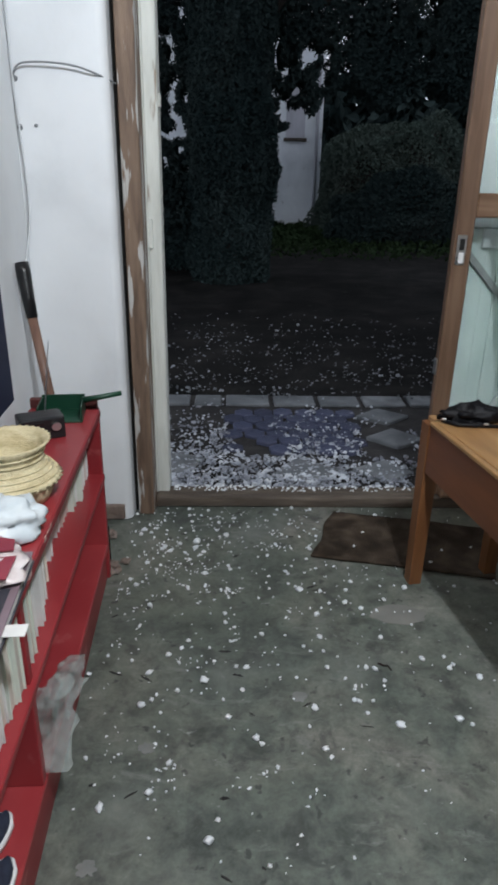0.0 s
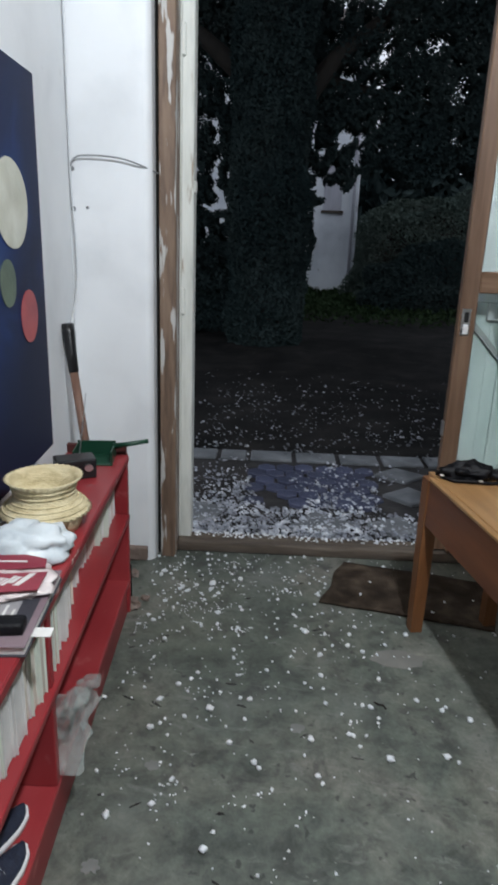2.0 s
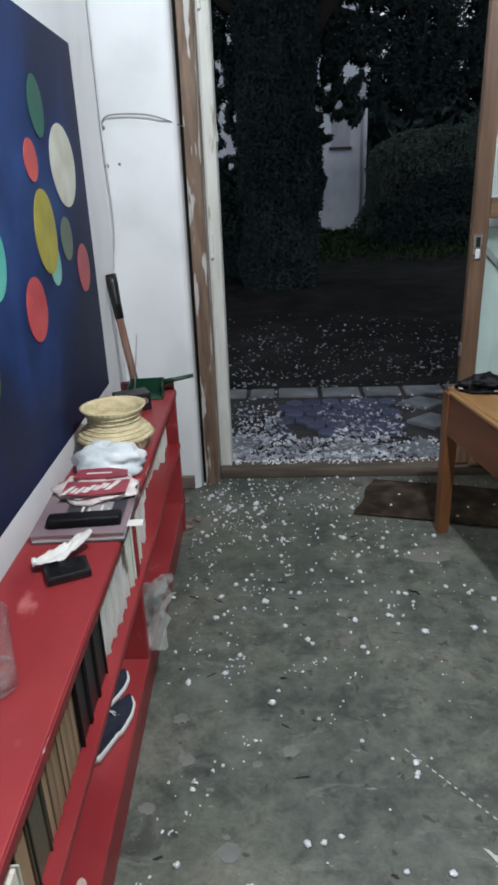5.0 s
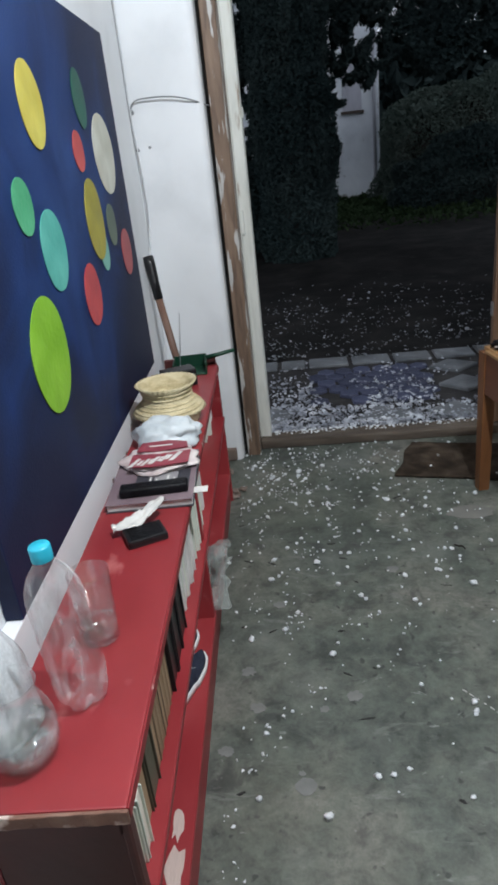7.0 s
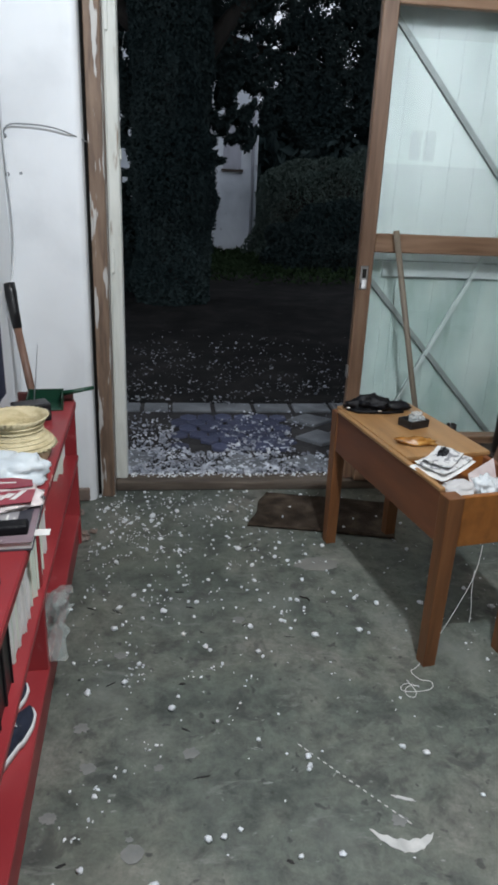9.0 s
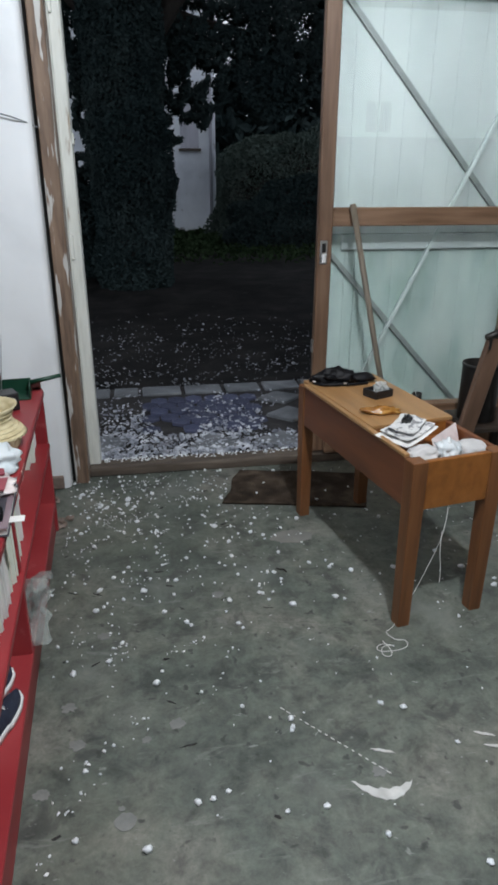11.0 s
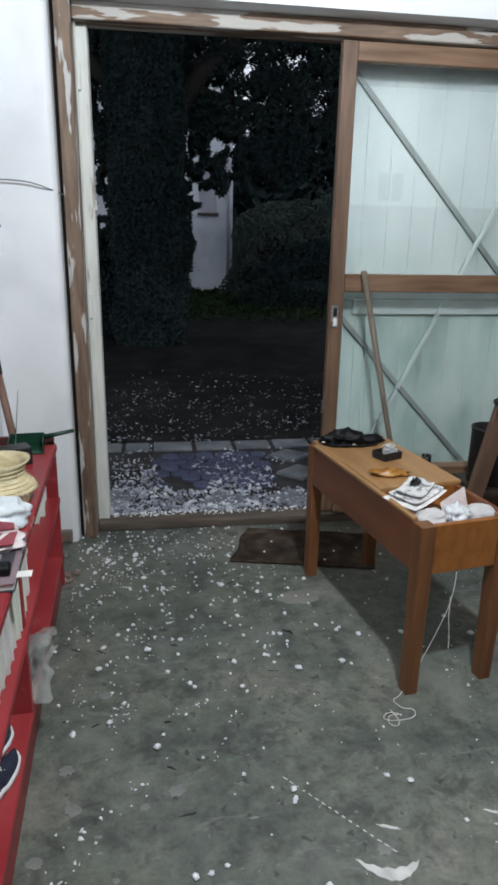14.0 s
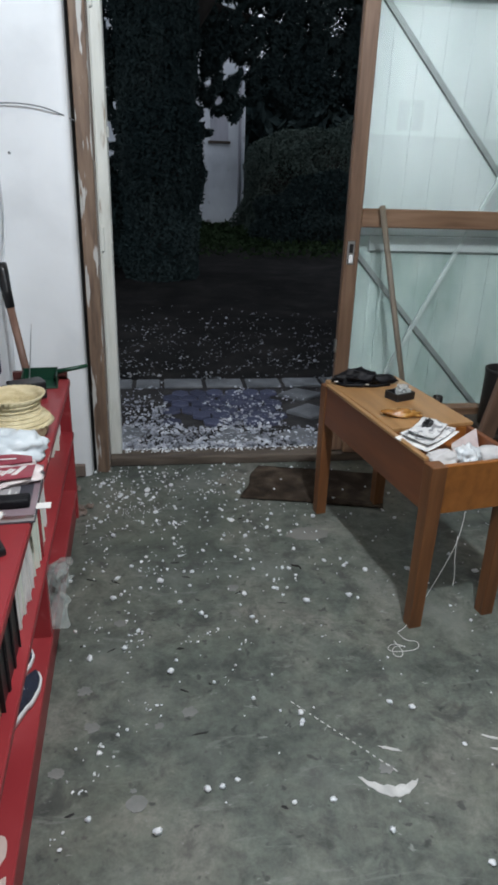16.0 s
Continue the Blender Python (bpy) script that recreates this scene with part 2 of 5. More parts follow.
LIP = material("worn_brown_edge", [(0.11, 0.045, 0.032), (0.20, 0.10, 0.07), (0.30, 0.19, 0.145)], 13, 0.65, stretch=(1, 0.5, 1), bump=0.35, spots=(0.56, 0.44, 0.39), spot_scale=16, spot_at=0.53, spot_soft=0.06)
RED_WORN = material("worn_red_edge", [(0.215, 0.019, 0.023), (0.265, 0.028, 0.032)], 4, 0.45, bump=0.1, spots=(0.62, 0.47, 0.42), spot_scale=18, spot_at=0.63, spot_soft=0.03, stretch=(1, 0.5, 1))
BARE = material("bare_pink_wood", [(0.48, 0.36, 0.32), (0.62, 0.50, 0.45)], 14, 0.7, stretch=(1, 0.3, 1), bump=0.3)
DARK_RED = material("dark_maroon_wood", [(0.045, 0.014, 0.012), (0.075, 0.02, 0.018), (0.10, 0.03, 0.024)], 5, 0.5, bump=0.1)


def painted_ground():
    """Dark blue ground of the canvas, clouded lighter towards the upper middle."""
    m = bpy.data.materials.new("navy_oil_paint")
    m.use_nodes = True
    n, l = m.node_tree.nodes, m.node_tree.links
    p, tc, t, b, tb, d, mr, r, ad = (n["Principled BSDF"], n.new("ShaderNodeTexCoord"), n.new("ShaderNodeTexNoise"), n.new("ShaderNodeBump"), n.new("ShaderNodeTexNoise"), n.new("ShaderNodeVectorMath"),
                                     n.new("ShaderNodeMapRange"), n.new("ShaderNodeValToRGB"), n.new("ShaderNodeMath"))
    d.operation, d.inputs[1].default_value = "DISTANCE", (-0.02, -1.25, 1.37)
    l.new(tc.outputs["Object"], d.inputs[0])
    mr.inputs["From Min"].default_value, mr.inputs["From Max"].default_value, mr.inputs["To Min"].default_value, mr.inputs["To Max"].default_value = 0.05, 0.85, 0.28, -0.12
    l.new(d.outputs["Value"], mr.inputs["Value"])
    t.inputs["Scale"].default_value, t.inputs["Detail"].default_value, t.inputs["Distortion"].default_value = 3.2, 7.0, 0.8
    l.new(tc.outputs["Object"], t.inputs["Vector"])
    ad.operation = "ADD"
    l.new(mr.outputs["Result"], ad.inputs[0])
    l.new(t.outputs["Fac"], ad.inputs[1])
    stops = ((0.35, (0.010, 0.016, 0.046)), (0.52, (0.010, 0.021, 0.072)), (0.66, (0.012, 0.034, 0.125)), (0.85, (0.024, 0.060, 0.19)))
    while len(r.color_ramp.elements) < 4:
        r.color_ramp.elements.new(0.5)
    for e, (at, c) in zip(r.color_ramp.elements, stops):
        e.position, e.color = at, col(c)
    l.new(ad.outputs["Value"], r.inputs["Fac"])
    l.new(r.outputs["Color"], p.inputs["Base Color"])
    p.inputs["Roughness"].default_value, p.inputs["Specular IOR Level"].default_value = 0.6, 0.25
    tb.inputs["Scale"].default_value, tb.inputs["Detail"].default_value = 160.0, 4.0
    l.new(tc.outputs["Object"], tb.inputs["Vector"])
    l.new(tb.outputs["Fac"], b.inputs["Height"])
    b.inputs["Strength"].default_value, b.inputs["Distance"].default_value = 0.2, 0.004
    l.new(b.outputs["Normal"], p.inputs["Normal"])
    return m


NAVY = painted_ground()
CANVAS_EDGE = material("canvas_edge", [(0.5, 0.5, 0.5), (0.62, 0.62, 0.6)], 30, 0.8)
# same wood as the end aprons, redder and darkened for its shaded sides
TABLE_RAIL = material("shaded_red_brown_rail", [(0.105, 0.036, 0.016), (0.135, 0.047, 0.020), (0.165, 0.060, 0.026)], 5, 0.36, stretch=(6, 0.6, 4), bump=0.06, second=0.12)
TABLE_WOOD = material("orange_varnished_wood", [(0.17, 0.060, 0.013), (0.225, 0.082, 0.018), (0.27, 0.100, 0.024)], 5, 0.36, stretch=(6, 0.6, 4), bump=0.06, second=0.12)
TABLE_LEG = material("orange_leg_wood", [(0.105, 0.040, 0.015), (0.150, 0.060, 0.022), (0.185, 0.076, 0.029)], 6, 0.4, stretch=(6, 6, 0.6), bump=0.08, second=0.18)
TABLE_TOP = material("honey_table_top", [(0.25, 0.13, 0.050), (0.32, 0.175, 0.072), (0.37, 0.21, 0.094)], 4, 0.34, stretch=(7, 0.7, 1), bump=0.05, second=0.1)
STRAW = material("woven_straw", [(0.47, 0.39, 0.22), (0.61, 0.52, 0.32), (0.70, 0.62, 0.41)], 26, 0.75, bump=0.45, bump_scale=120, stretch=(1, 1, 2.5))
WHITE_PLASTIC = material("white_plastic_film", [(0.50, 0.56, 0.60), (0.60, 0.66, 0.69), (0.70, 0.74, 0.76)], 14, 0.35, bump=0.3, bump_scale=30)
PAPER = material("white_paper", [(0.54, 0.53, 0.51), (0.64, 0.63, 0.61), (0.72, 0.71, 0.69)], 12, 0.8, bump=0.15, bump_scale=60)
PAGES = material("book_pages", [(0.52, 0.46, 0.38), (0.66, 0.60, 0.52), (0.74, 0.69, 0.62)], 6, 0.85, stretch=(1, 40, 1), bump=0.3, var=0.18)
NEWSPRINT = material("printed_paper", [(0.46, 0.46, 0.46), (0.60, 0.60, 0.59)], 12, 0.8, spots=(0.20, 0.20, 0.21), spot_scale=38, spot_at=0.56, spot_soft=0.05)
BLACK = material("black_plastic", [(0.006, 0.006, 0.007), (0.012, 0.012, 0.014)], 14, 0.38, bump=0.1)
BLACK_CLOTH = material("black_cloth", [(0.003, 0.003, 0.004), (0.007, 0.007, 0.009)], 30, 0.45, bump=0.3, spec=0.2)
GREEN = material("green_plastic", [(0.004, 0.034, 0.018), (0.008, 0.055, 0.030)], 8, 0.4, bump=0.08)
PLANK = material("brown_plank", [(0.075, 0.042, 0.026), (0.11, 0.062, 0.040), (0.14, 0.082, 0.054)], 6, 0.5, stretch=(5, 5, 0.6), bump=0.1)
DARK_STOOL = material("dark_stool_wood", [(0.022, 0.015, 0.011), (0.04, 0.027, 0.02)], 7, 0.5, stretch=(4, 1, 4))
TISSUE = material("soft_tissue", [(0.38, 0.37, 0.37), (0.47, 0.46, 0.455), (0.54, 0.53, 0.525)], 12, 0.85, bump=0.15, bump_scale=50)
HANDLE_WOOD = material("handle_wood", [(0.13, 0.068, 0.048), (0.20, 0.11, 0.078)], 8, 0.5, stretch=(5, 5, 0.6), bump=0.1)
POLE_WOOD = material("grey_pole_wood", [(0.11, 0.09, 0.066), (0.17, 0.14, 0.105)], 8, 0.6, stretch=(5, 5, 0.6), bump=0.2)
MAROON = material("maroon_print", [(0.22, 0.03, 0.05), (0.32, 0.06, 0.08)], 9, 0.35, bump=0.2, bump_scale=25)
PACK_FILM = material("pinkish_wrapper_film", [(0.50, 0.40, 0.40), (0.62, 0.54, 0.53), (0.72, 0.66, 0.65)], 16, 0.3, bump=0.3, bump_scale=30)
MAUVE = material("mauve_cover", [(0.16, 0.11, 0.13), (0.24, 0.18, 0.20)], 7, 0.4, bump=0.1)
SLATE = material("slate_cover", [(0.035, 0.035, 0.045), (0.06, 0.06, 0.07)], 7, 0.35)
GREY_PRINT = material("grey_print", [(0.26, 0.25, 0.26), (0.34, 0.33, 0.34)], 12, 0.5)
KRAFT = material("kraft_paper", [(0.20, 0.125, 0.065), (0.28, 0.185, 0.105), (0.33, 0.23, 0.14)], 8, 0.7, bump=0.2, var=0.16)
OLD_PAGES = material("browned_pages", [(0.19, 0.12, 0.065), (0.29, 0.19, 0.11), (0.36, 0.25, 0.15)], 7, 0.85, stretch=(1, 30, 1), bump=0.3, var=0.2)
SPINE_DARK = material("dark_brown_cover", [(0.045, 0.026, 0.016), (0.075, 0.045, 0.028)], 9, 0.6, bump=0.1)
OLIVE_COVER = material("olive_cover", [(0.06, 0.055, 0.035), (0.10, 0.09, 0.06)], 8, 0.6, bump=0.2, var=0.2)
PALE_COVER = material("pale_cover", [(0.55, 0.60, 0.52), (0.66, 0.70, 0.62)], 8, 0.6, bump=0.1, var=0.1)
CAP_BLUE = material("turquoise_cap", [(0.02, 0.36, 0.50), (0.03, 0.45, 0.60)], 8, 0.35)
CLEAR = clear("clear_plastic", 0.09)
TUMBLER = clear("clear_glass", 0.02)
WATER = clear("water", 0.10, (0.93, 0.98, 0.95))
BAG_FILM = film("white_bag_film", (0.66, 0.70, 0.72), 0.72)
AMBER = material("amber_plastic", [(0.17, 0.062, 0.010), (0.28, 0.12, 0.022), (0.42, 0.22, 0.06)], 26, 0.2, bump=0.2)
NAVY_SHOE = material("navy_mesh_fabric", [(0.010, 0.014, 0.030), (0.022, 0.030, 0.058)], 60, 0.75, bump=0.5, bump_scale=220)
SOLE = material("white_rubber", [(0.60, 0.60, 0.60), (0.74, 0.74, 0.74)], 12, 0.6, bump=0.1)
MAT_BROWN = material("brown_matting", [(0.022, 0.016, 0.012), (0.046, 0.034, 0.025), (0.085, 0.065, 0.048)], 12, 0.95, bump=0.7, bump_scale=110, second=0.35, second_scale=3, spec=0.1)
ICE = material("hail_ice", [(0.60, 0.64, 0.68), (0.74, 0.77, 0.80), (0.84, 0.86, 0.88)], 40, 0.32, bump=0.3, bump_scale=150, spec=0.5)
# outdoor hail is greyer than ICE; the scatter is the darkest
ICE_DRIFT = material("mid_grey_hail", [(0.16, 0.17, 0.20), (0.36, 0.38, 0.43), (0.68, 0.71, 0.76)], 11, 0.32, bump=0.3, bump_scale=120, stops=[0.36, 0.52, 0.68])
ICE_SCATTER = material("darker_grey_hail", [(0.08, 0.085, 0.095), (0.18, 0.19, 0.205), (0.42, 0.43, 0.46)], 9, 0.4, bump=0.3, bump_scale=120, stops=[0.38, 0.54, 0.70], spec=0.3)
SPLASH = material("old_paint_splash", [(0.15, 0.155, 0.148), (0.21, 0.215, 0.205)], 20, 0.8, bump=0.2)
WHITE_SPLASH = material("white_paint_splash", [(0.40, 0.40, 0.39), (0.64, 0.64, 0.62)], 22, 0.8, bump=0.3)
PALE_PATCH = material("pale_floor_patch", [(0.15, 0.15, 0.137), (0.20, 0.198, 0.18)], 14, 0.75, bump=0.2)
STRING = material("white_string", [(0.60, 0.60, 0.58), (0.74, 0.74, 0.72)], 60, 0.8)
WIRE = material("grey_wire", [(0.16, 0.17, 0.18), (0.24, 0.25, 0.26)], 20, 0.6)
WIRE_PALE = material("painted_cable", [(0.52, 0.54, 0.56), (0.62, 0.64, 0.66)], 20, 0.6)
BRICK = material("exposed_brick", [(0.13, 0.095, 0.078), (0.20, 0.15, 0.125), (0.26, 0.215, 0.19)], 14, 0.85, bump=0.6, bump_scale=50)
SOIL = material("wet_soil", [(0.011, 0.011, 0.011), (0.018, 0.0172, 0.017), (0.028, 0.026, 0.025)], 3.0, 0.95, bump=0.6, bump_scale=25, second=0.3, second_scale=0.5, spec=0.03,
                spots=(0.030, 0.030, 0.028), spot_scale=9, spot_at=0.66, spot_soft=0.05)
SLAB = material("wet_stone_slab", [(0.095, 0.102, 0.110), (0.145, 0.153, 0.163), (0.21, 0.22, 0.23)], 7, 0.55, bump=0.4, var=0.15, spec=0.25)
HEX = material("blue_grey_paver", [(0.036, 0.042, 0.074), (0.062, 0.069, 0.115), (0.095, 0.102, 0.155)], 9, 0.5, bump=0.4, var=0.25, spec=0.25)
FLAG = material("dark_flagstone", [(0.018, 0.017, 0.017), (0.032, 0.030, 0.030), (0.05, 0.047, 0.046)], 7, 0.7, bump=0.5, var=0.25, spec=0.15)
HOUSE_WALL = material("lime_washed_wall", [(0.54, 0.57, 0.62), (0.69, 0.72, 0.77), (0.76, 0.79, 0.83)], 1.3, 0.8, bump=0.2, second=0.18, second_scale=0.8, spots=(0.30, 0.29, 0.31), spot_scale=3,
                      spot_at=0.64, spot_soft=0.06)
LIMED_BOARD = material("grey_limed_board", [(0.38, 0.38, 0.43), (0.50, 0.50, 0.56)], 3, 0.8, stretch=(4, 4, 0.5), bump=0.2)
ROOF = material("old_roof", [(0.05, 0.04, 0.035), (0.09, 0.07, 0.06)], 5, 0.8, bump=0.4)
BARK = material("wet_bark", [(0.012, 0.010, 0.008), (0.026, 0.021, 0.017)], 5, 0.9, stretch=(3, 3, 0.7), bump=0.9, bump_scale=14)
LEAF = material("dark_leaves", [(0.027, 0.042, 0.043), (0.036, 0.052, 0.052), (0.046, 0.062, 0.060)], 1.2, 0.95, bump=0, spec=0.0)
# bush leaves paler than LEAF: the sky's light on them is in the colour
LEAF_PALE = material("lit_grey_green_leaves", [(0.062, 0.086, 0.076), (0.095, 0.120, 0.105)], 1.6, 0.9, bump=0, spec=0.0)
GRASS = material("dim_wet_grass", [(0.022, 0.036, 0.018), (0.034, 0.052, 0.026)], 0.8, 0.9, bump=0, spec=0.0)
POT = material("dark_metal", [(0.018, 0.017, 0.017), (0.045, 0.042, 0.04)], 9, 0.45, metal=0.6, bump=0.2)


# ---- mesh helpers ----
def bm_box(x0, x1, y0, y1, z0, z1, bev=0.003, seg=1, into=None):
    bm = into or bmesh.new()
    made = bmesh.ops.create_cube(bm, size=1.0)["verts"]
    bmesh.ops.scale(bm, vec=(x1 - x0, y1 - y0, z1 - z0), verts=made)
    bmesh.ops.translate(bm, vec=((x0 + x1) / 2, (y0 + y1) / 2, (z0 + z1) / 2), verts=made)
    if bev:
        edges = list({e for v in made for e in v.link_edges})
        bmesh.ops.bevel(bm, geom=edges, offset=bev, segments=seg, affect="EDGES", profile=0.6)
    return bm


def bm_tube(points, radius, sides=10, into=None, caps=True):
    """A round bar along a line of points; radius: one number or one for each point."""
    bm = into or bmesh.new()
    pts = [Vector(p) for p in points]
    rad = radius if isinstance(radius, (list, tuple)) else [radius] * len(pts)
    rings, up = [], Vector((0.13, 0.21, 0.97))
    for i, p in enumerate(pts):
        d = (pts[min(i + 1, len(pts) - 1)] - pts[max(i - 1, 0)]).normalized()
        a = d.cross(up if abs(d.dot(up)) < 0.95 else Vector((1, 0.1, 0))).normalized()
        b = d.cross(a)
        rings.append([bm.verts.new(p + rad[i] * (math.cos(2 * math.pi * k / sides) * a + math.sin(2 * math.pi * k / sides) * b)) for k in range(sides)])
    for r0, r1 in zip(rings, rings[1:]):
        for k in range(sides):
            bm.faces.new((r0[k], r0[(k + 1) % sides], r1[(k + 1) % sides], r1[k]))
    if caps:
        bm.faces.new(rings[0][::-1])
        bm.faces.new(rings[-1])
    return bm


def bm_lathe(profile, sides=32, wave=None, into=None, cap=True):
    """A turned shape from (radius, height) pairs; wave(i, angle) scales a ring's radius."""
    bm = into or bmesh.new()
    rings = []
    for i, (r, z) in enumerate(profile):
        ring = []
        for k in range(sides):
            a = 2 * math.pi * k / sides
            s = r * (wave(i, a) if wave else 1)
            ring.append(bm.verts.new((s * math.cos(a), s * math.sin(a), z)))
        rings.append(ring)
    for r0, r1 in zip(rings, rings[1:]):
        for k in range(sides):
            bm.faces.new((r0[k], r0[(k + 1) % sides], r1[(k + 1) % sides], r1[k]))
    if cap:
        bm.faces.new(rings[0][::-1])
        bm.faces.new(rings[-1])
    return bm


def bm_blob(size, amount=0.2, freq=3.0, sub=3, seed=0.0, flat=None, into=None):
    """A crumpled lump; flat: the height under which it is cut level."""
    bm = into or bmesh.new()
    made = bmesh.ops.create_icosphere(bm, subdivisions=sub, radius=1.0)["verts"]
    for v in made:
        d = v.co.normalized()
        k = 1 + amount * noise.noise(d * freq + Vector((seed, seed * 1.7, 3.1))) + 0.4 * amount * noise.noise(d * freq * 3.1 + Vector((seed, 9.0, seed)))
        v.co = Vector((d.x * size[0], d.y * size[1], d.z * size[2])) * k
        if flat is not None and v.co.z < flat:
            v.co.z = flat + 0.05 * (v.co.z - flat)
    return bm


def bm_slab(outline, z0, z1, bev=0.0, into=None):
    """A flat piece of the given outline."""
    bm = into or bmesh.new()
    top = [bm.verts.new((x, y, z1)) for x, y in outline]
    low = [bm.verts.new((x, y, z0)) for x, y in outline]
    k = len(outline)
    face = bm.faces.new(top)
    bm.faces.new(low[::-1])
    for i in range(k):
        bm.faces.new((top[i], low[i], low[(i + 1) % k], top[(i + 1) % k]))
    if bev:
        bmesh.ops.bevel(bm, geom=list(face.edges), offset=bev, segments=1, affect="EDGES")
    return bm


def mesh_of(name, bm, mat, smooth=False):
    bmesh.ops.recalc_face_normals(bm, faces=bm.faces)
    me = bpy.data.meshes.new(name)
    bm.to_mesh(me)
    bm.free()
    me.materials.append(mat)
    if smooth:
        me.polygons.foreach_set("use_smooth", [True] * len(me.polygons))
    return me


def part(name, bm, mat, parent=None, label="", smooth=False, m=None):
    ob = new(name, mesh_of(name, bm, mat, smooth))
    if parent:
        ob.parent = parent
    if m is not None:
        ob.matrix_basis = m
    return tagged(ob, label)


def thing(name, label, category, m=None, group="", kind=""):
    ob = new(name)
    ob.empty_display_size = 0.05
    if m is not None:
        ob.matrix_basis = m
    return tagged(ob, label, category, group, kind)


def single(name, bm, mat, label, category, m=None, group="", kind="", smooth=False):
    return tagged(part(name, bm, mat, None, "", smooth, m), label, category, group, kind)


# ---- the room ----
LEFT = pose(-0.235, 0, 0, 0, 0, 2.3)          # frame of the left-hand wall and all that stands along it
ROOM_X, ROOM_Y, ROOM_Z = 4.9, -5.4, 3.1
bm = bmesh.new()
bmesh.ops.create_grid(bm, x_segments=24, y_segments=36, size=0.5)
bmesh.ops.scale(bm, vec=(5.9, 7.3, 1), verts=bm.verts)
bmesh.ops.translate(bm, vec=(2.15, -3.55, 0), verts=bm.verts)
for v in bm.verts:
    v.co.z = 0.0015 * noise.noise(v.co * 1.7) if v.co.y < 0 else 0.0
low = bmesh.ops.extrude_face_region(bm, geom=bm.faces[:])["geom"]
for v in low:
    if isinstance(v, bmesh.types.BMVert):
        v.co.z = -0.2
single("floor", bm, CONCRETE, "stained grey-green concrete floor with hail and old paint spots", "floor", kind="structure")

bm = bm_box(-0.9, -0.0, 0.0, 0.25, -0.2, ROOM_Z, 0)
edge = [e for e in bm.edges if all(abs(v.co.x) < 1e-4 and abs(v.co.y) < 1e-4 for v in e.verts)]
bmesh.ops.bevel(bm, geom=edge, offset=0.03, segments=10, profile=0.5, affect="EDGES")
bm_box(0.0, 2.2, 0.0, 0.25, 2.157, ROOM_Z, 0, into=bm)
bm_box(2.2, ROOM_X + 0.2, 0.0, 0.25, -0.2, ROOM_Z, 0, into=bm)
single("wall_north", bm, PLASTER, "white plastered wall with a wide door opening", "wall", kind="structure")
single("wall_west", bm_box(-0.265, -0.050, -7.2, -0.004, -0.2, ROOM_Z, 0), PLASTER, "white plastered wall behind the painting", "wall", LEFT, kind="structure")
single("wall_south", bm_box(-0.8, ROOM_X + 0.2, ROOM_Y - 0.2, ROOM_Y, 1.76, ROOM_Z, 0), PLASTER, "white plastered wall above a dull dado", "wall", kind="structure")
single("wall_dado", bm_box(-0.8, ROOM_X + 0.2, ROOM_Y - 0.2, ROOM_Y + 0.015, -0.2, 1.758, 0), FAR_WALL, "dull painted dado of the back wall", "wall", kind="structure")
for k, x in enumerate((3.19, 3.365)):
    win = thing("window_%d" % (k + 1), "narrow window with a dark wooden frame in the back wall", "window", pose(x, ROOM_Y, 1.81), kind="structure")
    for a, b, c, d in ((0.0, 0.02, 0.0, 0.33), (0.12, 0.14, 0.0, 0.33), (0.0202, 0.1198, 0.0, 0.02), (0.0202, 0.1198, 0.31, 0.33)):
        part("frame", bm_box(a, b, 0.001, 0.022, c, d, 0.002), DOOR_WOOD, win)
    part("pane", bm_box(0.0202, 0.1198, 0.001, 0.006, 0.0202, 0.3098, 0), DARK_GAP, win, "dark pane")
# east wall and ceiling: unseen, coloured dull and dark to limit bounced light
single("wall_east", bm_box(ROOM_X, ROOM_X + 0.2, ROOM_Y, -0.0, -0.2, ROOM_Z, 0), FAR_WALL, "unseen plain wall, dull to limit bounced light", "wall", kind="structure")
single("ceiling", bm_box(-0.7, ROOM_X + 0.2, ROOM_Y - 0.2, 0.25, ROOM_Z + 0.002, ROOM_Z + 0.15, 0), CEILING, "unseen ceiling, dark brown to limit bounced light", "ceiling", kind="structure")
# exposed masonry at the foot of the pier, and the white sliver of render that is left on its corner
bm = bm_box(-0.115, -0.03, -0.014, 0.05, 0.0, 0.062, 0.008, 2)
for v in bm.verts:
    v.co += 0.006 * Vector((noise.noise(v.co * 40), noise.noise(v.co * 41 + Vector((5, 0, 0))), noise.noise(v.co * 43)))
single("baseboard", bm, BRICK, "broken brick showing at the foot of the white pier", "brick base", kind="structure")

for k, (x, yy, r) in enumerate(((-0.018, -0.355, 0.024), (-0.062, -0.130, 0.018), (0.017, -0.305, 0.013))):
    single("brick_fragment", bm_blob((r, r * 1.3, r * 0.8), 0.6, 1.8, 3, 3.0 + k, -0.6 * r), BRICK, "broken reddish brick fragment on the concrete by the bookcase", "brick", pose(x, yy, 0.6 * r, 0, 0, 40 * k))

# door frame
frame_part = thing("door_frame", "stripped wooden door frame with flaking white paint", "door frame", kind="structure")
part("left_jamb", bm_box(0.018, 0.077, 0.036, 0.215, 0.0, 2.156, 0.004), WOOD_FRAME, frame_part)
part("stop_strip", bm_box(0.0772, 0.127, 0.150, 0.235, 0.0, 2.094, 0.004), WHITE_WOOD, frame_part, "weathered white jamb strip")
part("bead", bm_box(0.0775, 0.085, 0.128, 0.150, 0.05, 2.094, 0.003), WHITE_WOOD, frame_part)
part("header", bm_box(0.0773, 2.14, 0.095, 0.215, 2.094, 2.156, 0.004), WOOD_FRAME_H, frame_part)
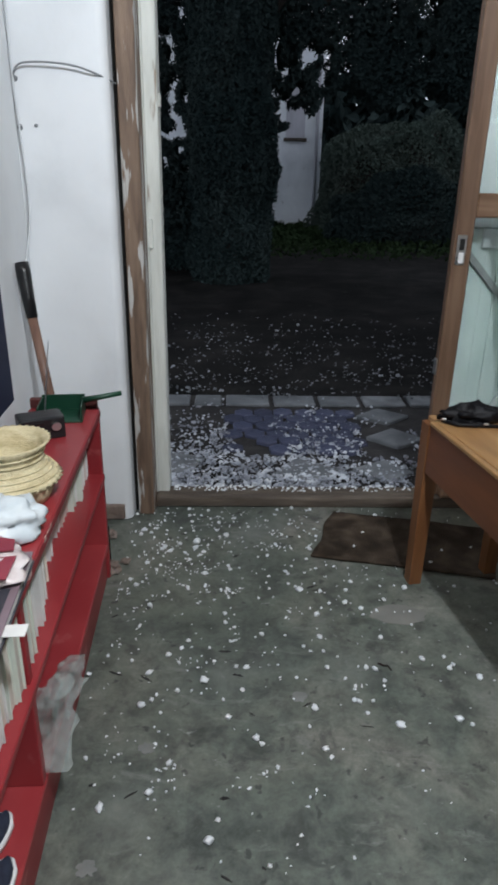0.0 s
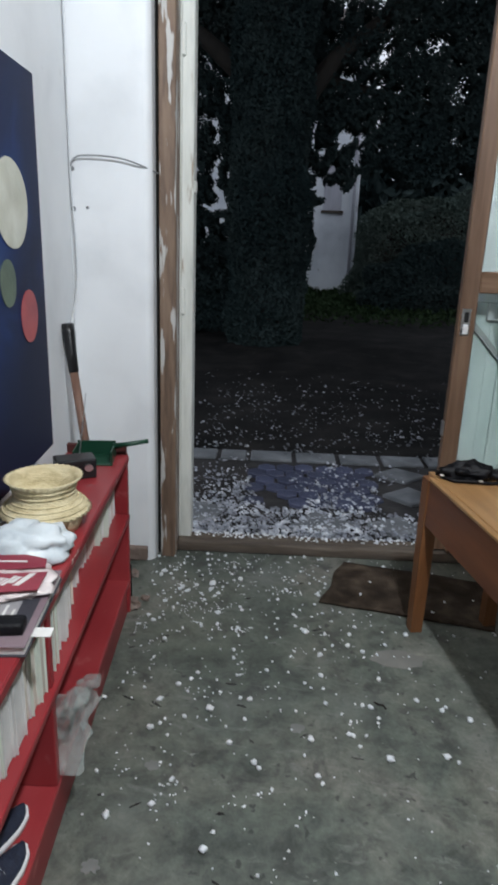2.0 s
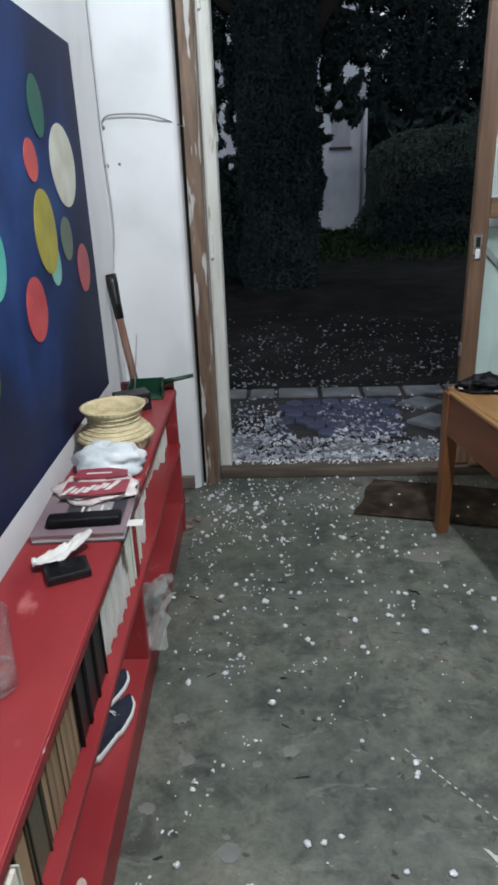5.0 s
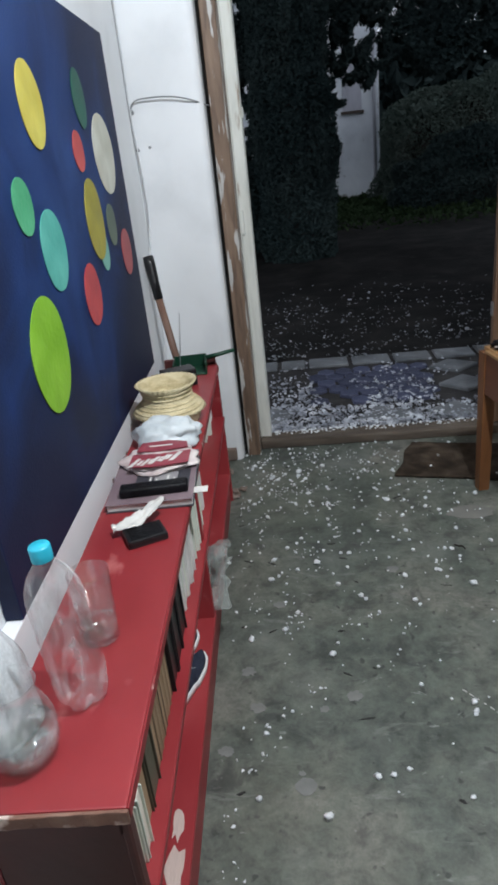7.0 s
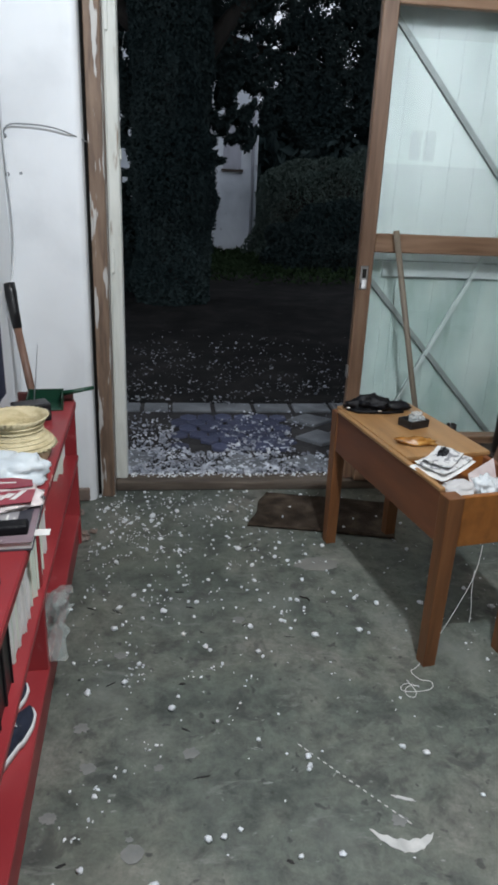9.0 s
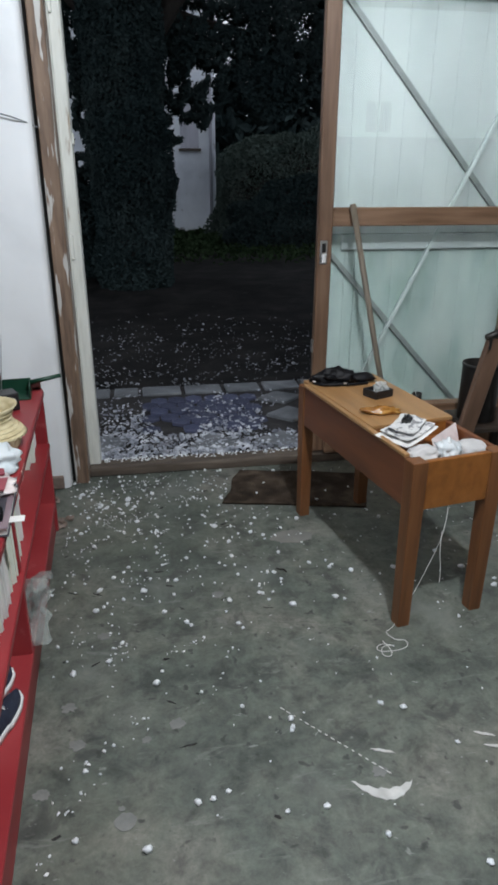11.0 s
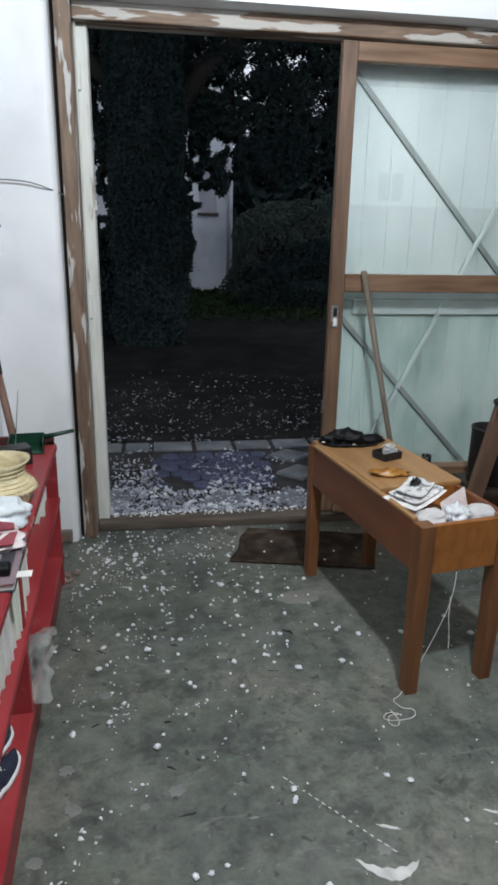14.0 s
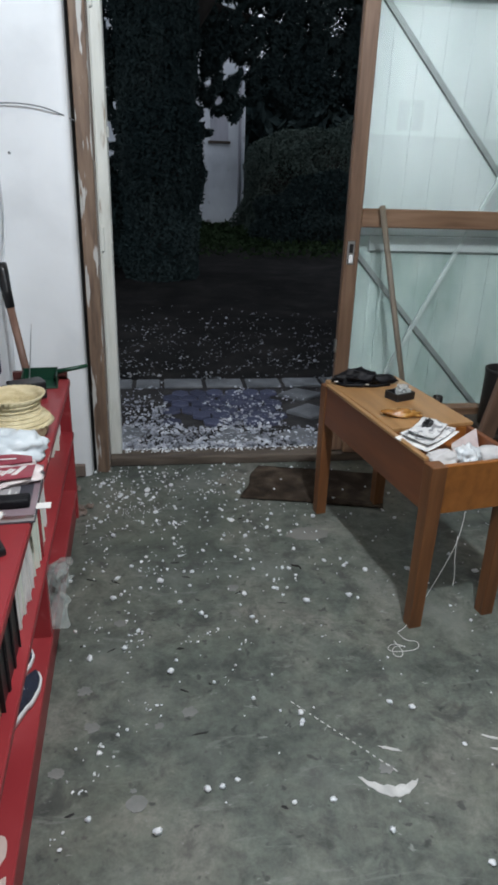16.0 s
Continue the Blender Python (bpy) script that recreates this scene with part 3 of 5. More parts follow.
part("right_jamb", bm_box(2.14, 2.198, 0.095, 0.215, 0.0, 2.156, 0.004), WOOD_FRAME, frame_part)
# solid dark strip fills the gap in place of its shade
part("gap_shadow", bm_box(0.001, 0.0178, 0.075, 0.215, 0.0, 2.156, 0), DARK_GAP, frame_part, "dark strip standing in for the shaded gap beside the frame")
for z in (0.98, 1.86):
    part("hinge_block", bm_box(0.074, 0.098, 0.136, 0.152, z, z + 0.10, 0.004), WHITE_WOOD, frame_part)
part("catch", bm_box(0.127, 0.135, 0.16, 0.19, 1.42, 1.46, 0.002), WHITE_WOOD, frame_part)
bm = bm_box(0.0775, 2.14, 0.098, 0.200, 0.0, 0.043, 0.008, 2)
bmesh.ops.subdivide_edges(bm, edges=[e for e in bm.edges if abs(e.verts[0].co.x - e.verts[1].co.x) > 1], cuts=30)
for v in bm.verts:
    v.co.z += 0.004 * noise.noise(v.co * 6) if v.co.z > 0.02 else 0
    v.co.y += 0.005 * noise.noise(v.co * 5 + Vector((3, 3, 3)))
single("door_sill", bm, SILL_WOOD, "worn and split wooden door sill", "sill", kind="structure")

# sliding glazed leaf
leaf = thing("door_1", "varnished wooden sliding door leaf with two glass panes, slid open", "door", kind="structure")
X0, X1 = 1.133, 2.12
part("stile", bm_box(X0, X0 + 0.064, 0.120, 0.160, 0.05, 2.090, 0.004), DOOR_WOOD, leaf)
part("stile", bm_box(X1 - 0.07, X1, 0.120, 0.160, 0.05, 2.090, 0.004), DOOR_WOOD, leaf)
part("top_rail", bm_box(X0 + 0.064, X1 - 0.07, 0.122, 0.158, 2.016, 2.088, 0.004), DOOR_WOOD_H, leaf)
part("middle_rail", bm_box(X0 + 0.064, X1 - 0.07, 0.122, 0.158, 1.102, 1.180, 0.004), DOOR_WOOD_H, leaf)
part("bottom_rail", bm_box(X0 + 0.064, X1 - 0.07, 0.085, 0.158, 0.05, 0.275, 0.004), DOOR_WOOD_H, leaf)
for z0, z1 in ((0.275, 1.102), (1.180, 2.016)):
    pane = part("pane", bm_box(X0 + 0.064, X1 - 0.07, 0.137, 0.142, z0, z1, 0), PANE, leaf, "clear glass pane")
    pane.visible_shadow = False
pull = part("flush_pull", bm_box(1.143, 1.176, 0.115, 0.1195, 0.945, 1.045, 0.002), STEEL, leaf, "small steel flush pull")
# the pull's hollow is a raised dark block, coloured like its shade
part("dark_recess_block", bm_box(1.151, 1.168, 0.1125, 0.1148, 0.995, 1.033, 0.001), POT, pull)
part("thumb_plate", bm_box(1.151, 1.170, 0.109, 0.1148, 0.950, 0.988, 0.003), SOLE, pull)
part("keeper", bm_box(1.125, 1.1328, 0.125, 0.150, 0.545, 0.605, 0.002), STEEL, leaf, "small steel keeper")

# braced shutter behind the glass
shutter = thing("shutter", "pale grey-green board shutter with diagonal braces behind the glass", "shutter", kind="structure")
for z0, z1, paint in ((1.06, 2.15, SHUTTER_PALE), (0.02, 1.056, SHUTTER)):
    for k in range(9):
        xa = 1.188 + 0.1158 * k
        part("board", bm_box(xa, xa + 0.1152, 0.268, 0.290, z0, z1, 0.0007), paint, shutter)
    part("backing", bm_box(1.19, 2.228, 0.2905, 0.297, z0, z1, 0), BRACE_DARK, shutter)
def bar(name, x0, z0, x1, z1, w, y0, y1, mat):
    d = Vector((x1 - x0, 0, z1 - z0)).normalized() * w / 2
    s = Vector((-d.z, 0, d.x))
    bm = bmesh.new()
    ring = [Vector((x0, 0, z0)) + s, Vector((x0, 0, z0)) - s, Vector((x1, 0, z1)) - s, Vector((x1, 0, z1)) + s]
    f = [bm.verts.new((p.x, y0, p.z)) for p in ring]
    b = [bm.verts.new((p.x, y1, p.z)) for p in ring]
    bm.faces.new(f)
    bm.faces.new(b[::-1])
    for i in range(4):
        bm.faces.new((f[i], b[i], b[(i + 1) % 4], f[(i + 1) % 4]))
    return part(name, bm, mat, shutter)
bar("dark_brace", 1.215, 2.02, 2.20, 0.965, 0.023, 0.250, 0.267, BRACE_DARK)
bar("dark_brace", 1.20, 1.005, 1.97, 0.185, 0.023, 0.250, 0.267, BRACE_DARK)
bar("pale_brace", 1.36, 0.28, 2.03, 1.68, 0.018, 0.238, 0.2495, BRACE_PALE)
part("rail", bm_box(1.28, 2.22, 0.248, 0.2675, 0.990, 1.058, 0.003), SHUTTER_PALE, shutter)
part("upright", bm_box(1.352, 1.372, 0.258, 0.2675, 0.02, 0.995, 0.002), SHUTTER, shutter)

# ---- outside ----
GZ = -0.08
bm = bmesh.new()
xs = [-60, -30, -15, -8, -5, -3, -2] + [-1.5 + 0.25 * i for i in range(25)] + [5.5, 7, 10, 16, 30, 60]
ys = [0.25 + 0.25 * i for i in range(26)] + [7, 7.6, 8.4, 9.5, 11, 14, 20, 30, 50, 90]
grid = [[bm.verts.new((x, y, GZ + (0.0 if y < 2 else 0.035 * noise.noise((x * 0.9, y * 0.9, 0))) + (0.02 * max(0, y - 4) if y < 14 else 0.2))) for x in xs] for y in ys]
for r0, r1 in zip(grid, grid[1:]):
    for k in range(len(xs) - 1):
        bm.faces.new((r0[k], r0[k + 1], r1[k + 1], r1[k]))
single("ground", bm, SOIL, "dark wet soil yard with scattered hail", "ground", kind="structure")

pavement = thing("pavement", "mixed stone and hexagonal paving outside the door, half buried in hail", "paving", pose(0, 0, GZ), kind="structure")
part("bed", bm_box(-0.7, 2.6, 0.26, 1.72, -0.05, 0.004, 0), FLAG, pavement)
rng = random.Random(4)
x = -0.12
for w in (0.27, 0.19, 0.29, 0.28, 0.27, 0.28, 0.26, 0.27):
    part("slab", bm_box(x, x + w - 0.03, 1.515, 1.685, 0.0, 0.024 + rng.uniform(-0.004, 0.004), 0.006), SLAB, pavement)
    x += w
hexes = [mesh_of("hex_paver", bm_slab([(0.061 * math.cos(math.pi / 3 * (k + 0.5) + 0.05 * s), 0.061 * math.sin(math.pi / 3 * (k + 0.5) + 0.05 * s)) for k in range(6)], 0, 0.016 + 0.003 * s, 0.004), HEX) for s in range(3)]
for j in range(6):
    for i in range(6):
        hx, hy = 0.38 + 0.118 * i + (0.059 if j % 2 else 0), 0.84 + 0.106 * j
        if rng.random() < 0.12:
            continue
        ob = new("hex_paver", rng.choice(hexes))
        ob.parent = pavement
        ob.matrix_basis = pose(hx + rng.uniform(-0.006, 0.006), hy + rng.uniform(-0.006, 0.006), rng.uniform(0.002, 0.008), rng.uniform(-2, 2), rng.uniform(-2, 2), rng.uniform(-4, 4))
for cx, cy, r, a in ((1.24, 1.33, 0.15, 3), (1.24, 0.99, 0.16, -5), (1.62, 1.2, 0.15, 8), (0.1, 0.66, 0.16, 20), (0.72, 0.56, 0.17, 12), (1.1, 0.58, 0.14, -10), (1.5, 0.72, 0.16, 30)):
    pts = [(r * (1 + rng.uniform(-0.12, 0.1)) * math.cos(math.radians(a + 90 * k)), r * (0.85 + rng.uniform(-0.1, 0.1)) * math.sin(math.radians(a + 90 * k))) for k in range(4)]
    part("flagstone", bm_slab(pts, 0, 0.022, 0.005), SLAB, pavement, m=pose(cx, cy, 0.003))
for k in range(26):
    cx, cy = rng.uniform(-0.5, 2.3), rng.uniform(0.34, 1.45)
    if 0.3 < cx < 1.4 and cy > 0.8:
        continue
    r = rng.uniform(0.07, 0.13)
    pts = [(r * rng.uniform(0.75, 1.1) * math.cos(2 * math.pi * i / 6), r * rng.uniform(0.75, 1.1) * math.sin(2 * math.pi * i / 6)) for i in range(6)]
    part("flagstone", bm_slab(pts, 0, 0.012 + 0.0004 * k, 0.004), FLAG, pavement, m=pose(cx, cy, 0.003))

# small neighbouring house behind the trees
house = thing("house", "small lime-washed outbuilding seen behind the trees at dusk", "house", pose(0.3, 12.2, 0.06, 0, 0, 0))
part("wall", bm_box(-3.4, 1.85, 0.0, 3.0, 0, 5.2, 0.02), HOUSE_WALL, house)
bm = bm_slab([(-0.3, 0), (3.3, 0), (1.5, 0.7)], -3.8, 2.2)
part("roof", bm, ROOF, house, m=Matrix.Translation((0, 0, 5.2)) @ Matrix(((0, 0, 1, 0), (1, 0, 0, 0), (0, 1, 0, 0), (0, 0, 0, 1))))
win = part("window", bm_box(1.12, 1.50, -0.006, 0.0, 1.80, 2.75, 0.002), LIMED_BOARD, house, "closed grey board shutter")
part("sill", bm_box(1.08, 1.54, -0.05, 0.0, 1.74, 1.795, 0.006), ROOF, win, "dark stone sill")
part("drainpipe", bm_tube([(1.74, -0.06, 0.1), (1.74, -0.06, 5.1)], 0.035, 10), LIMED_BOARD, house, "grey drainpipe", True)


def leaf_mesh(name, spots, mat, size, seed):
    """Many bent leaves at the given places, in one mesh."""
    r = np.random.RandomState(seed)
    n = len(spots)
    c = np.asarray(spots, float)
    a = r.normal(size=(n, 3))
    a /= np.linalg.norm(a, axis=1)[:, None]
    b = np.cross(a, r.normal(size=(n, 3)))
    b /= np.linalg.norm(b, axis=1)[:, None]
    s = (size * r.uniform(0.6, 1.3, n))[:, None]
    up = np.cross(a, b)
    quad = np.stack([c - a * s, c + b * s * 0.42 + up * s * 0.1, c + a * s, c - b * s * 0.42 + up * s * 0.1], 1).reshape(-1, 3)
    idx = np.arange(n) * 4
    faces = np.concatenate([np.stack([idx, idx + 1, idx + 2], 1), np.stack([idx, idx + 2, idx + 3], 1)])
    me = bpy.data.meshes.new(name)
    me.from_pydata(quad.tolist(), [], faces.tolist())
    me.materials.append(mat)
    return me


def open_sky(x, z):
    """How open the crown is: the natural gaps through which the evening sky shows."""
    best = 0.0
    for cx, cz, rx, rz in ((1.45, 3.79, 0.1, 0.08), (1.73, 3.49, 0.09, 0.1), (1.28, 3.23, 0.12, 0.07), (1.83, 3.07, 0.14, 0.06), (2.56, 3.37, 0.16, 0.05),
                           (2.68, 3.16, 0.07, 0.09), (1.27, 2.52, 0.1, 0.1), (1.67, 3.73, 0.06, 0.1), (2.07, 3.56, 0.1, 0.05),
                           (2.68, 3.05, 0.12, 0.14), (2.35, 3.6, 0.2, 0.1), (-0.06, 2.92, 0.07, 0.16), (-0.18, 2.07, 0.08, 0.1), (-0.3, 1.76, 0.06, 0.12), (-0.02, 2.73, 0.05, 0.1), (0.02, 2.9, 0.12, 0.2), (1.5, 4.4, 0.35, 0.3)):
        best = max(best, 1.25 - math.hypot((x - cx) / rx, (z - cz) / rz))
    return best + 0.75 * noise.noise((x * 6.5, z * 6.5, 2.0))


def crown(count, x0, x1, y0, y1, z0, z1, seed, keep):
    r = random.Random(seed)
    spots = []
    while len(spots) < count:
        x, y, z = r.uniform(x0, x1), r.uniform(y0, y1), r.uniform(z0, z1)
        if keep(x, y, z):
            spots.append((x, y, z))
    return spots


def tree(label, m, trunk, limbs, spots, leaf, size, seed, roof):
    t = thing("tree", label, "tree", m)
    part("trunk", bm_tube([p[:3] for p in trunk], [p[3] for p in trunk], 14), BARK, t, smooth=True)
    for lim in limbs:
        part("limb", bm_tube([p[:3] for p in lim], [p[3] for p in lim], 8), BARK, t, smooth=True)
    # second set: unseen leaves overhead, added to shade the yard
    for places, leaf_size in ((spots, size), (roof, 0.13)):
        ob = new("crown", leaf_mesh("crown", places, leaf, leaf_size, seed))
        ob.parent = t
    return t


# ivy-grown tree before the house
def keep_a(x, y, z):
    under = 0.95 + 0.35 * noise.noise((x * 1.3, 4.0, 0)) if x > 0.86 else -9
    house_view = 0.93 < x < 1.50 and 0.3 < z < 1.98 + 0.22 * noise.noise((x * 7, 1.0, 0))
    if house_view and noise.noise((x * 9, z * 6, 7)) < 0.42 + 1.2 * (x - 0.93):
        return False
    if x > 1.45 and z < 2.1 + 0.3 * noise.noise((x * 2, 0, 3)):
        return False
    if z < under:
        return False
    return open_sky(x, z) < (0.12 if x < 1.75 else 0.34)


spots = crown(330000, -1.7, 3.9, 6.5, 7.4, 0.6, 5.2, 11, keep_a)
r = random.Random(3)
for k in range(80000):
    a, z = r.uniform(0, 2 * math.pi), r.uniform(-0.1, 4.0)
    rad = 0.42 + 0.10 * noise.noise((a * 2, z * 2, 0)) + r.uniform(-0.05, 0.06)
    spots.append((0.34 + rad * math.cos(a), 6.2 + rad * math.sin(a), z))
tree("large dark tree with an ivy-grown trunk in front of the outbuilding", Matrix(), [(0.34, 6.2, -0.1, 0.38), (0.34, 6.2, 1.2, 0.33), (0.36, 6.3, 2.6, 0.33), (0.5, 6.6, 4.5, 0.24), (0.6, 6.8, 6.0, 0.12)],
     [[(0.36, 6.3, 2.4, 0.16), (1.1, 6.6, 3.4, 0.1), (2.2, 6.9, 4.3, 0.05)], [(0.36, 6.3, 2.8, 0.15), (-0.6, 6.6, 3.6, 0.09), (-1.6, 6.9, 4.3, 0.04)], [(0.4, 6.4, 3.2, 0.12), (1.4, 6.9, 3.1, 0.06), (3.0, 7.2, 2.9, 0.03)]],
     # unseen canopy above the yard, added to keep sky light off the ground
     spots, LEAF, 0.030, 1, crown(16000, -6.0, 7.0, 2.2, 7.4, 4.7, 6.6, 17, lambda x, y, z: noise.noise((x * 0.8, y * 0.8, z * 0.8)) > -0.25 and z > 4.2 + 0.1 * y))

# shrubs and hedge on both sides
def keep_b(x, y, z):
    return z < 1.2 + 0.3 * noise.noise((x * 0.8, y, 0)) and x < -0.15 + 0.2 * noise.noise((z * 2, 0, 1))


sh = thing("shrub", "dark dense shrub beside the ivy-grown trunk", "shrub")
ob = new("foliage", leaf_mesh("foliage", crown(40000, -3.4, 0.0, 6.6, 7.6, 0.0, 1.8, 21, keep_b), LEAF, 0.034, 2))
ob.parent = sh
part("stem", bm_tube([(-1.2, 7.2, -0.1), (-1.3, 7.2, 0.8), (-1.1, 7.3, 1.4)], [0.05, 0.04, 0.02]), BARK, sh)


def mound(cx, cy, rx, ry, rz, count, seed, lo=0.0):
    r = random.Random(seed)
    out = []
    while len(out) < count:
        d = Vector((r.gauss(0, 1), r.gauss(0, 1), r.gauss(0, 1))).normalized()
        k = 1 + 0.22 * noise.noise(d * 2.6 + Vector((seed, 0, 0))) - abs(r.gauss(0, 0.07))
        p = (cx + d.x * rx * k, cy + d.y * ry * k, lo + d.z * rz * k)
        if p[2] > -0.05:
            out.append(p)
    return out


def bush(label, leafmat, size, seed, *mounds):
    b = thing("bush", label, "bush")
    ob = new("foliage", leaf_mesh("foliage", [p for mo in mounds for p in mound(*mo)], leafmat, size, seed))
    ob.parent = b
    for mo in mounds:
        part("stem", bm_tube([(mo[0], mo[1], -0.1), (mo[0] + 0.1, mo[1], mo[4] * 0.6)], [0.06, 0.03]), BARK, b)
    core = bm_blob((mounds[0][2] * 0.86, mounds[0][3] * 0.8, mounds[0][4] * 0.86), 0.15, 2, 3)
    part("core", core, BARK, b, m=pose(mounds[0][0], mounds[0][1], 0))


bush("pale grey-green rounded bush catching the evening light", LEAF_PALE, 0.034, 5, (3.6, 11.4, 1.75, 0.9, 2.32, 50000, 31))
bush("low dark bush in front of the pale one", LEAF, 0.034, 6, (3.45, 9.9, 1.50, 0.8, 1.22, 44000, 33), (5.4, 9.2, 1.2, 0.8, 1.25, 16000, 34))

# rank grass along the foot of the outbuilding
r = random.Random(51)
tuft = []
for k in range(26000):
    x, yy = r.uniform(-1.5, 6.0), 12.15 - abs(r.gauss(0, 1.9))
    if yy > 7.6:
        tuft.append((x, yy, 0.05 + 0.02 * max(0, yy - 4) - 0.08 + r.uniform(0.0, 0.12 + 0.10 * noise.noise((x * 3, yy * 3, 4.0)))))
grass = new("grass", leaf_mesh("grass", tuft, GRASS, 0.05, 9))
tagged(grass, "rank wet grass between the trees and the outbuilding", "grass", kind="stuff")

# dense row of trees that closes the yard
back = thing("tree_row", "dense dark row of trees closing the yard", "tree row", kind="stuff")
spots = crown(30000, -9, 13, 16.5, 18.5, 0.0, 9.0, 41, lambda x, y, z: z < 3.7 + 0.3 * noise.noise((x * 0.5, 0, 0)) or x > 6.0 + 0.6 * noise.noise((z, 1, 1)))
ob = new("foliage", leaf_mesh("foliage", spots, LEAF, 0.26, 7))
ob.parent = back
for k in range(9):
    x = -8 + 2.4 * k
    part("trunk", bm_tube([(x, 17.6, -0.1), (x + 0.1, 17.6, 2.5), (x - 0.1, 17.6, 6.0)], [0.22, 0.17, 0.06]), BARK, back)

# ---- left-hand side: painting, bookcase and what stands on it ----
painting = thing("painting", "large dark blue canvas with coloured discs resting against the wall", "painting", LEFT)
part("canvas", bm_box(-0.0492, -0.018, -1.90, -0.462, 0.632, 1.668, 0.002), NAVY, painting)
for cy, cz, ry, rz, a, b in ((-0.702, 1.331, 0.121, 0.107, (0.52, 0.52, 0.42), (0.64, 0.65, 0.58)), (-1.292, 1.424, 0.075, 0.081, (0.52, 0.44, 0.06), (0.62, 0.55, 0.12)), (-1.467, 1.243, 0.052, 0.053, (0.06, 0.34, 0.16), (0.10, 0.42, 0.22)),
                             (-1.336, 1.146, 0.080, 0.085, (0.07, 0.40, 0.34), (0.14, 0.50, 0.42)), (-1.495, 0.964, 0.107, 0.117, (0.20, 0.46, 0.02), (0.28, 0.55, 0.05)), (-0.900, 1.087, 0.047, 0.053, (0.16, 0.42, 0.36), (0.22, 0.48, 0.40)),
                             (-0.944, 1.173, 0.087, 0.104, (0.30, 0.27, 0.035), (0.40, 0.36, 0.06)), (-0.985, 1.339, 0.049, 0.048, (0.46, 0.06, 0.06), (0.54, 0.10, 0.09)), (-0.886, 1.462, 0.059, 0.069, (0.010, 0.085, 0.06), (0.018, 0.12, 0.08)),
                             (-1.101, 1.007, 0.074, 0.077, (0.46, 0.05, 0.06), (0.56, 0.09, 0.09)), (-0.616, 1.047, 0.068, 0.071, (0.36, 0.06, 0.075), (0.45, 0.10, 0.10)), (-0.763, 1.143, 0.055, 0.059, (0.085, 0.125, 0.09), (0.13, 0.17, 0.12))):
    disc_paint = material("disc_paint", [a, b], 9, 0.5, bump=0.2, bump_scale=70, second=0.1, second_scale=12)
    bm = bm_slab([(ry * (1 + 0.02 * math.sin(3 * k * math.pi / 20 + 9 * cy)) * math.cos(2 * math.pi * k / 40), rz * (1 + 0.02 * math.sin(2 * k * math.pi / 20 + 7 * cz)) * math.sin(2 * math.pi * k / 40)) for k in range(40)], 0, 0.0015)
    lift = 0.0008 if ry < 0.048 and cz < 1.1 else 0.0016
    part("disc", bm, disc_paint, painting, m=Matrix.Translation((-0.0185 + lift, cy, cz)) @ Matrix(((0, 0, 1, 0), (1, 0, 0, 0), (0, 1, 0, 0), (0, 0, 0, 1))))

# added step that keeps the canvas's shadow off the white strip below it
single("trim", bm_box(-0.0495, -0.0195, -2.6, -0.462, 0.0, 0.6315, 0.002), PLASTER, "white step added below the painting to keep its shadow off", "wall base", LEFT, kind="structure")

TOP = 0.587
case = thing("bookcase", "low red-painted bookcase with worn edges along the wall", "bookcase", LEFT)
bm = bm_box(0.004, 0.205, -2.215, -0.405, TOP - 0.022, TOP, 0.003, 2)
part("top_board", bm, RED, case)
part("front_edge", bm_box(0.2051, 0.2075, -2.213, -0.41, TOP - 0.020, TOP - 0.003, 0), RED_WORN, case, "scuffed front edge with bare wood")
part("bottom_board", bm_box(0.004, 0.198, -2.2, -0.40, 0.105, 0.127, 0.003), RED, case)
MID = 0.378
part("middle_board", bm_box(0.0097, 0.2065, -2.177, -0.405, MID - 0.020, MID, 0.003), RED, case)
part("kick_board", bm_box(0.172, 0.190, -2.2, -0.40, 0.0, 0.105, 0.002), RED, case)
part("back_panel", bm_box(0.004, 0.0095, -2.2, -0.42, 0.127, TOP - 0.022, 0), RED, case)
part("far_end", bm_box(0.004, 0.200, -0.404, -0.382, 0.0, TOP, 0.003), RED, case)
part("upstand", bm_box(0.006, 0.198, -0.403, -0.385, TOP + 0.0002, TOP + 0.030, 0.003), DARK_RED, case, "dark maroon upstand at the far end")
part("partition", bm_box(0.0097, 0.1965, -1.292, -1.270, 0.127, TOP - 0.0225, 0.002), RED, case)
# dark brown end panel; the shade on it is also put into the colour
part("near_end", bm_box(0.0097, 0.197, -2.2, -2.178, 0.127, TOP - 0.022, 0.002), DARK_RED, case, "dark brown end panel with shade in its colour")
part("near_foot", bm_box(0.010, 0.170, -2.19, -2.168, 0.0, 0.105, 0.002), DARK_RED, case)
bm = bm_box(0.004, 0.2075, -2.2215, -2.2155, TOP - 0.021, TOP - 0.0005, 0.002, 2)
bmesh.ops.subdivide_edges(bm, edges=[e for e in bm.edges if abs(e.verts[0].co.x - e.verts[1].co.x) > 0.1], cuts=24)
for v in bm.verts:
    if v.co.y < -2.219:
        v.co.y += 0.0016 * noise.noise(v.co * 60)
        v.co.z += 0.0018 * noise.noise(v.co * 45 + Vector((4, 0, 0)))
part("worn_lip", bm, LIP, case, "worn brown near edge with bare wood")
part("end_post", bm_box(0.191, 0.2035, -2.2145, -2.2005, 0.127, TOP - 0.0225, 0.003), DARK_RED, case, "dark worn corner post")
part("end_rail", bm_box(0.010, 0.1908, -2.2145, -2.2005, TOP - 0.052, TOP - 0.0225, 0.002), DARK_RED, case)
rng = random.Random(8)
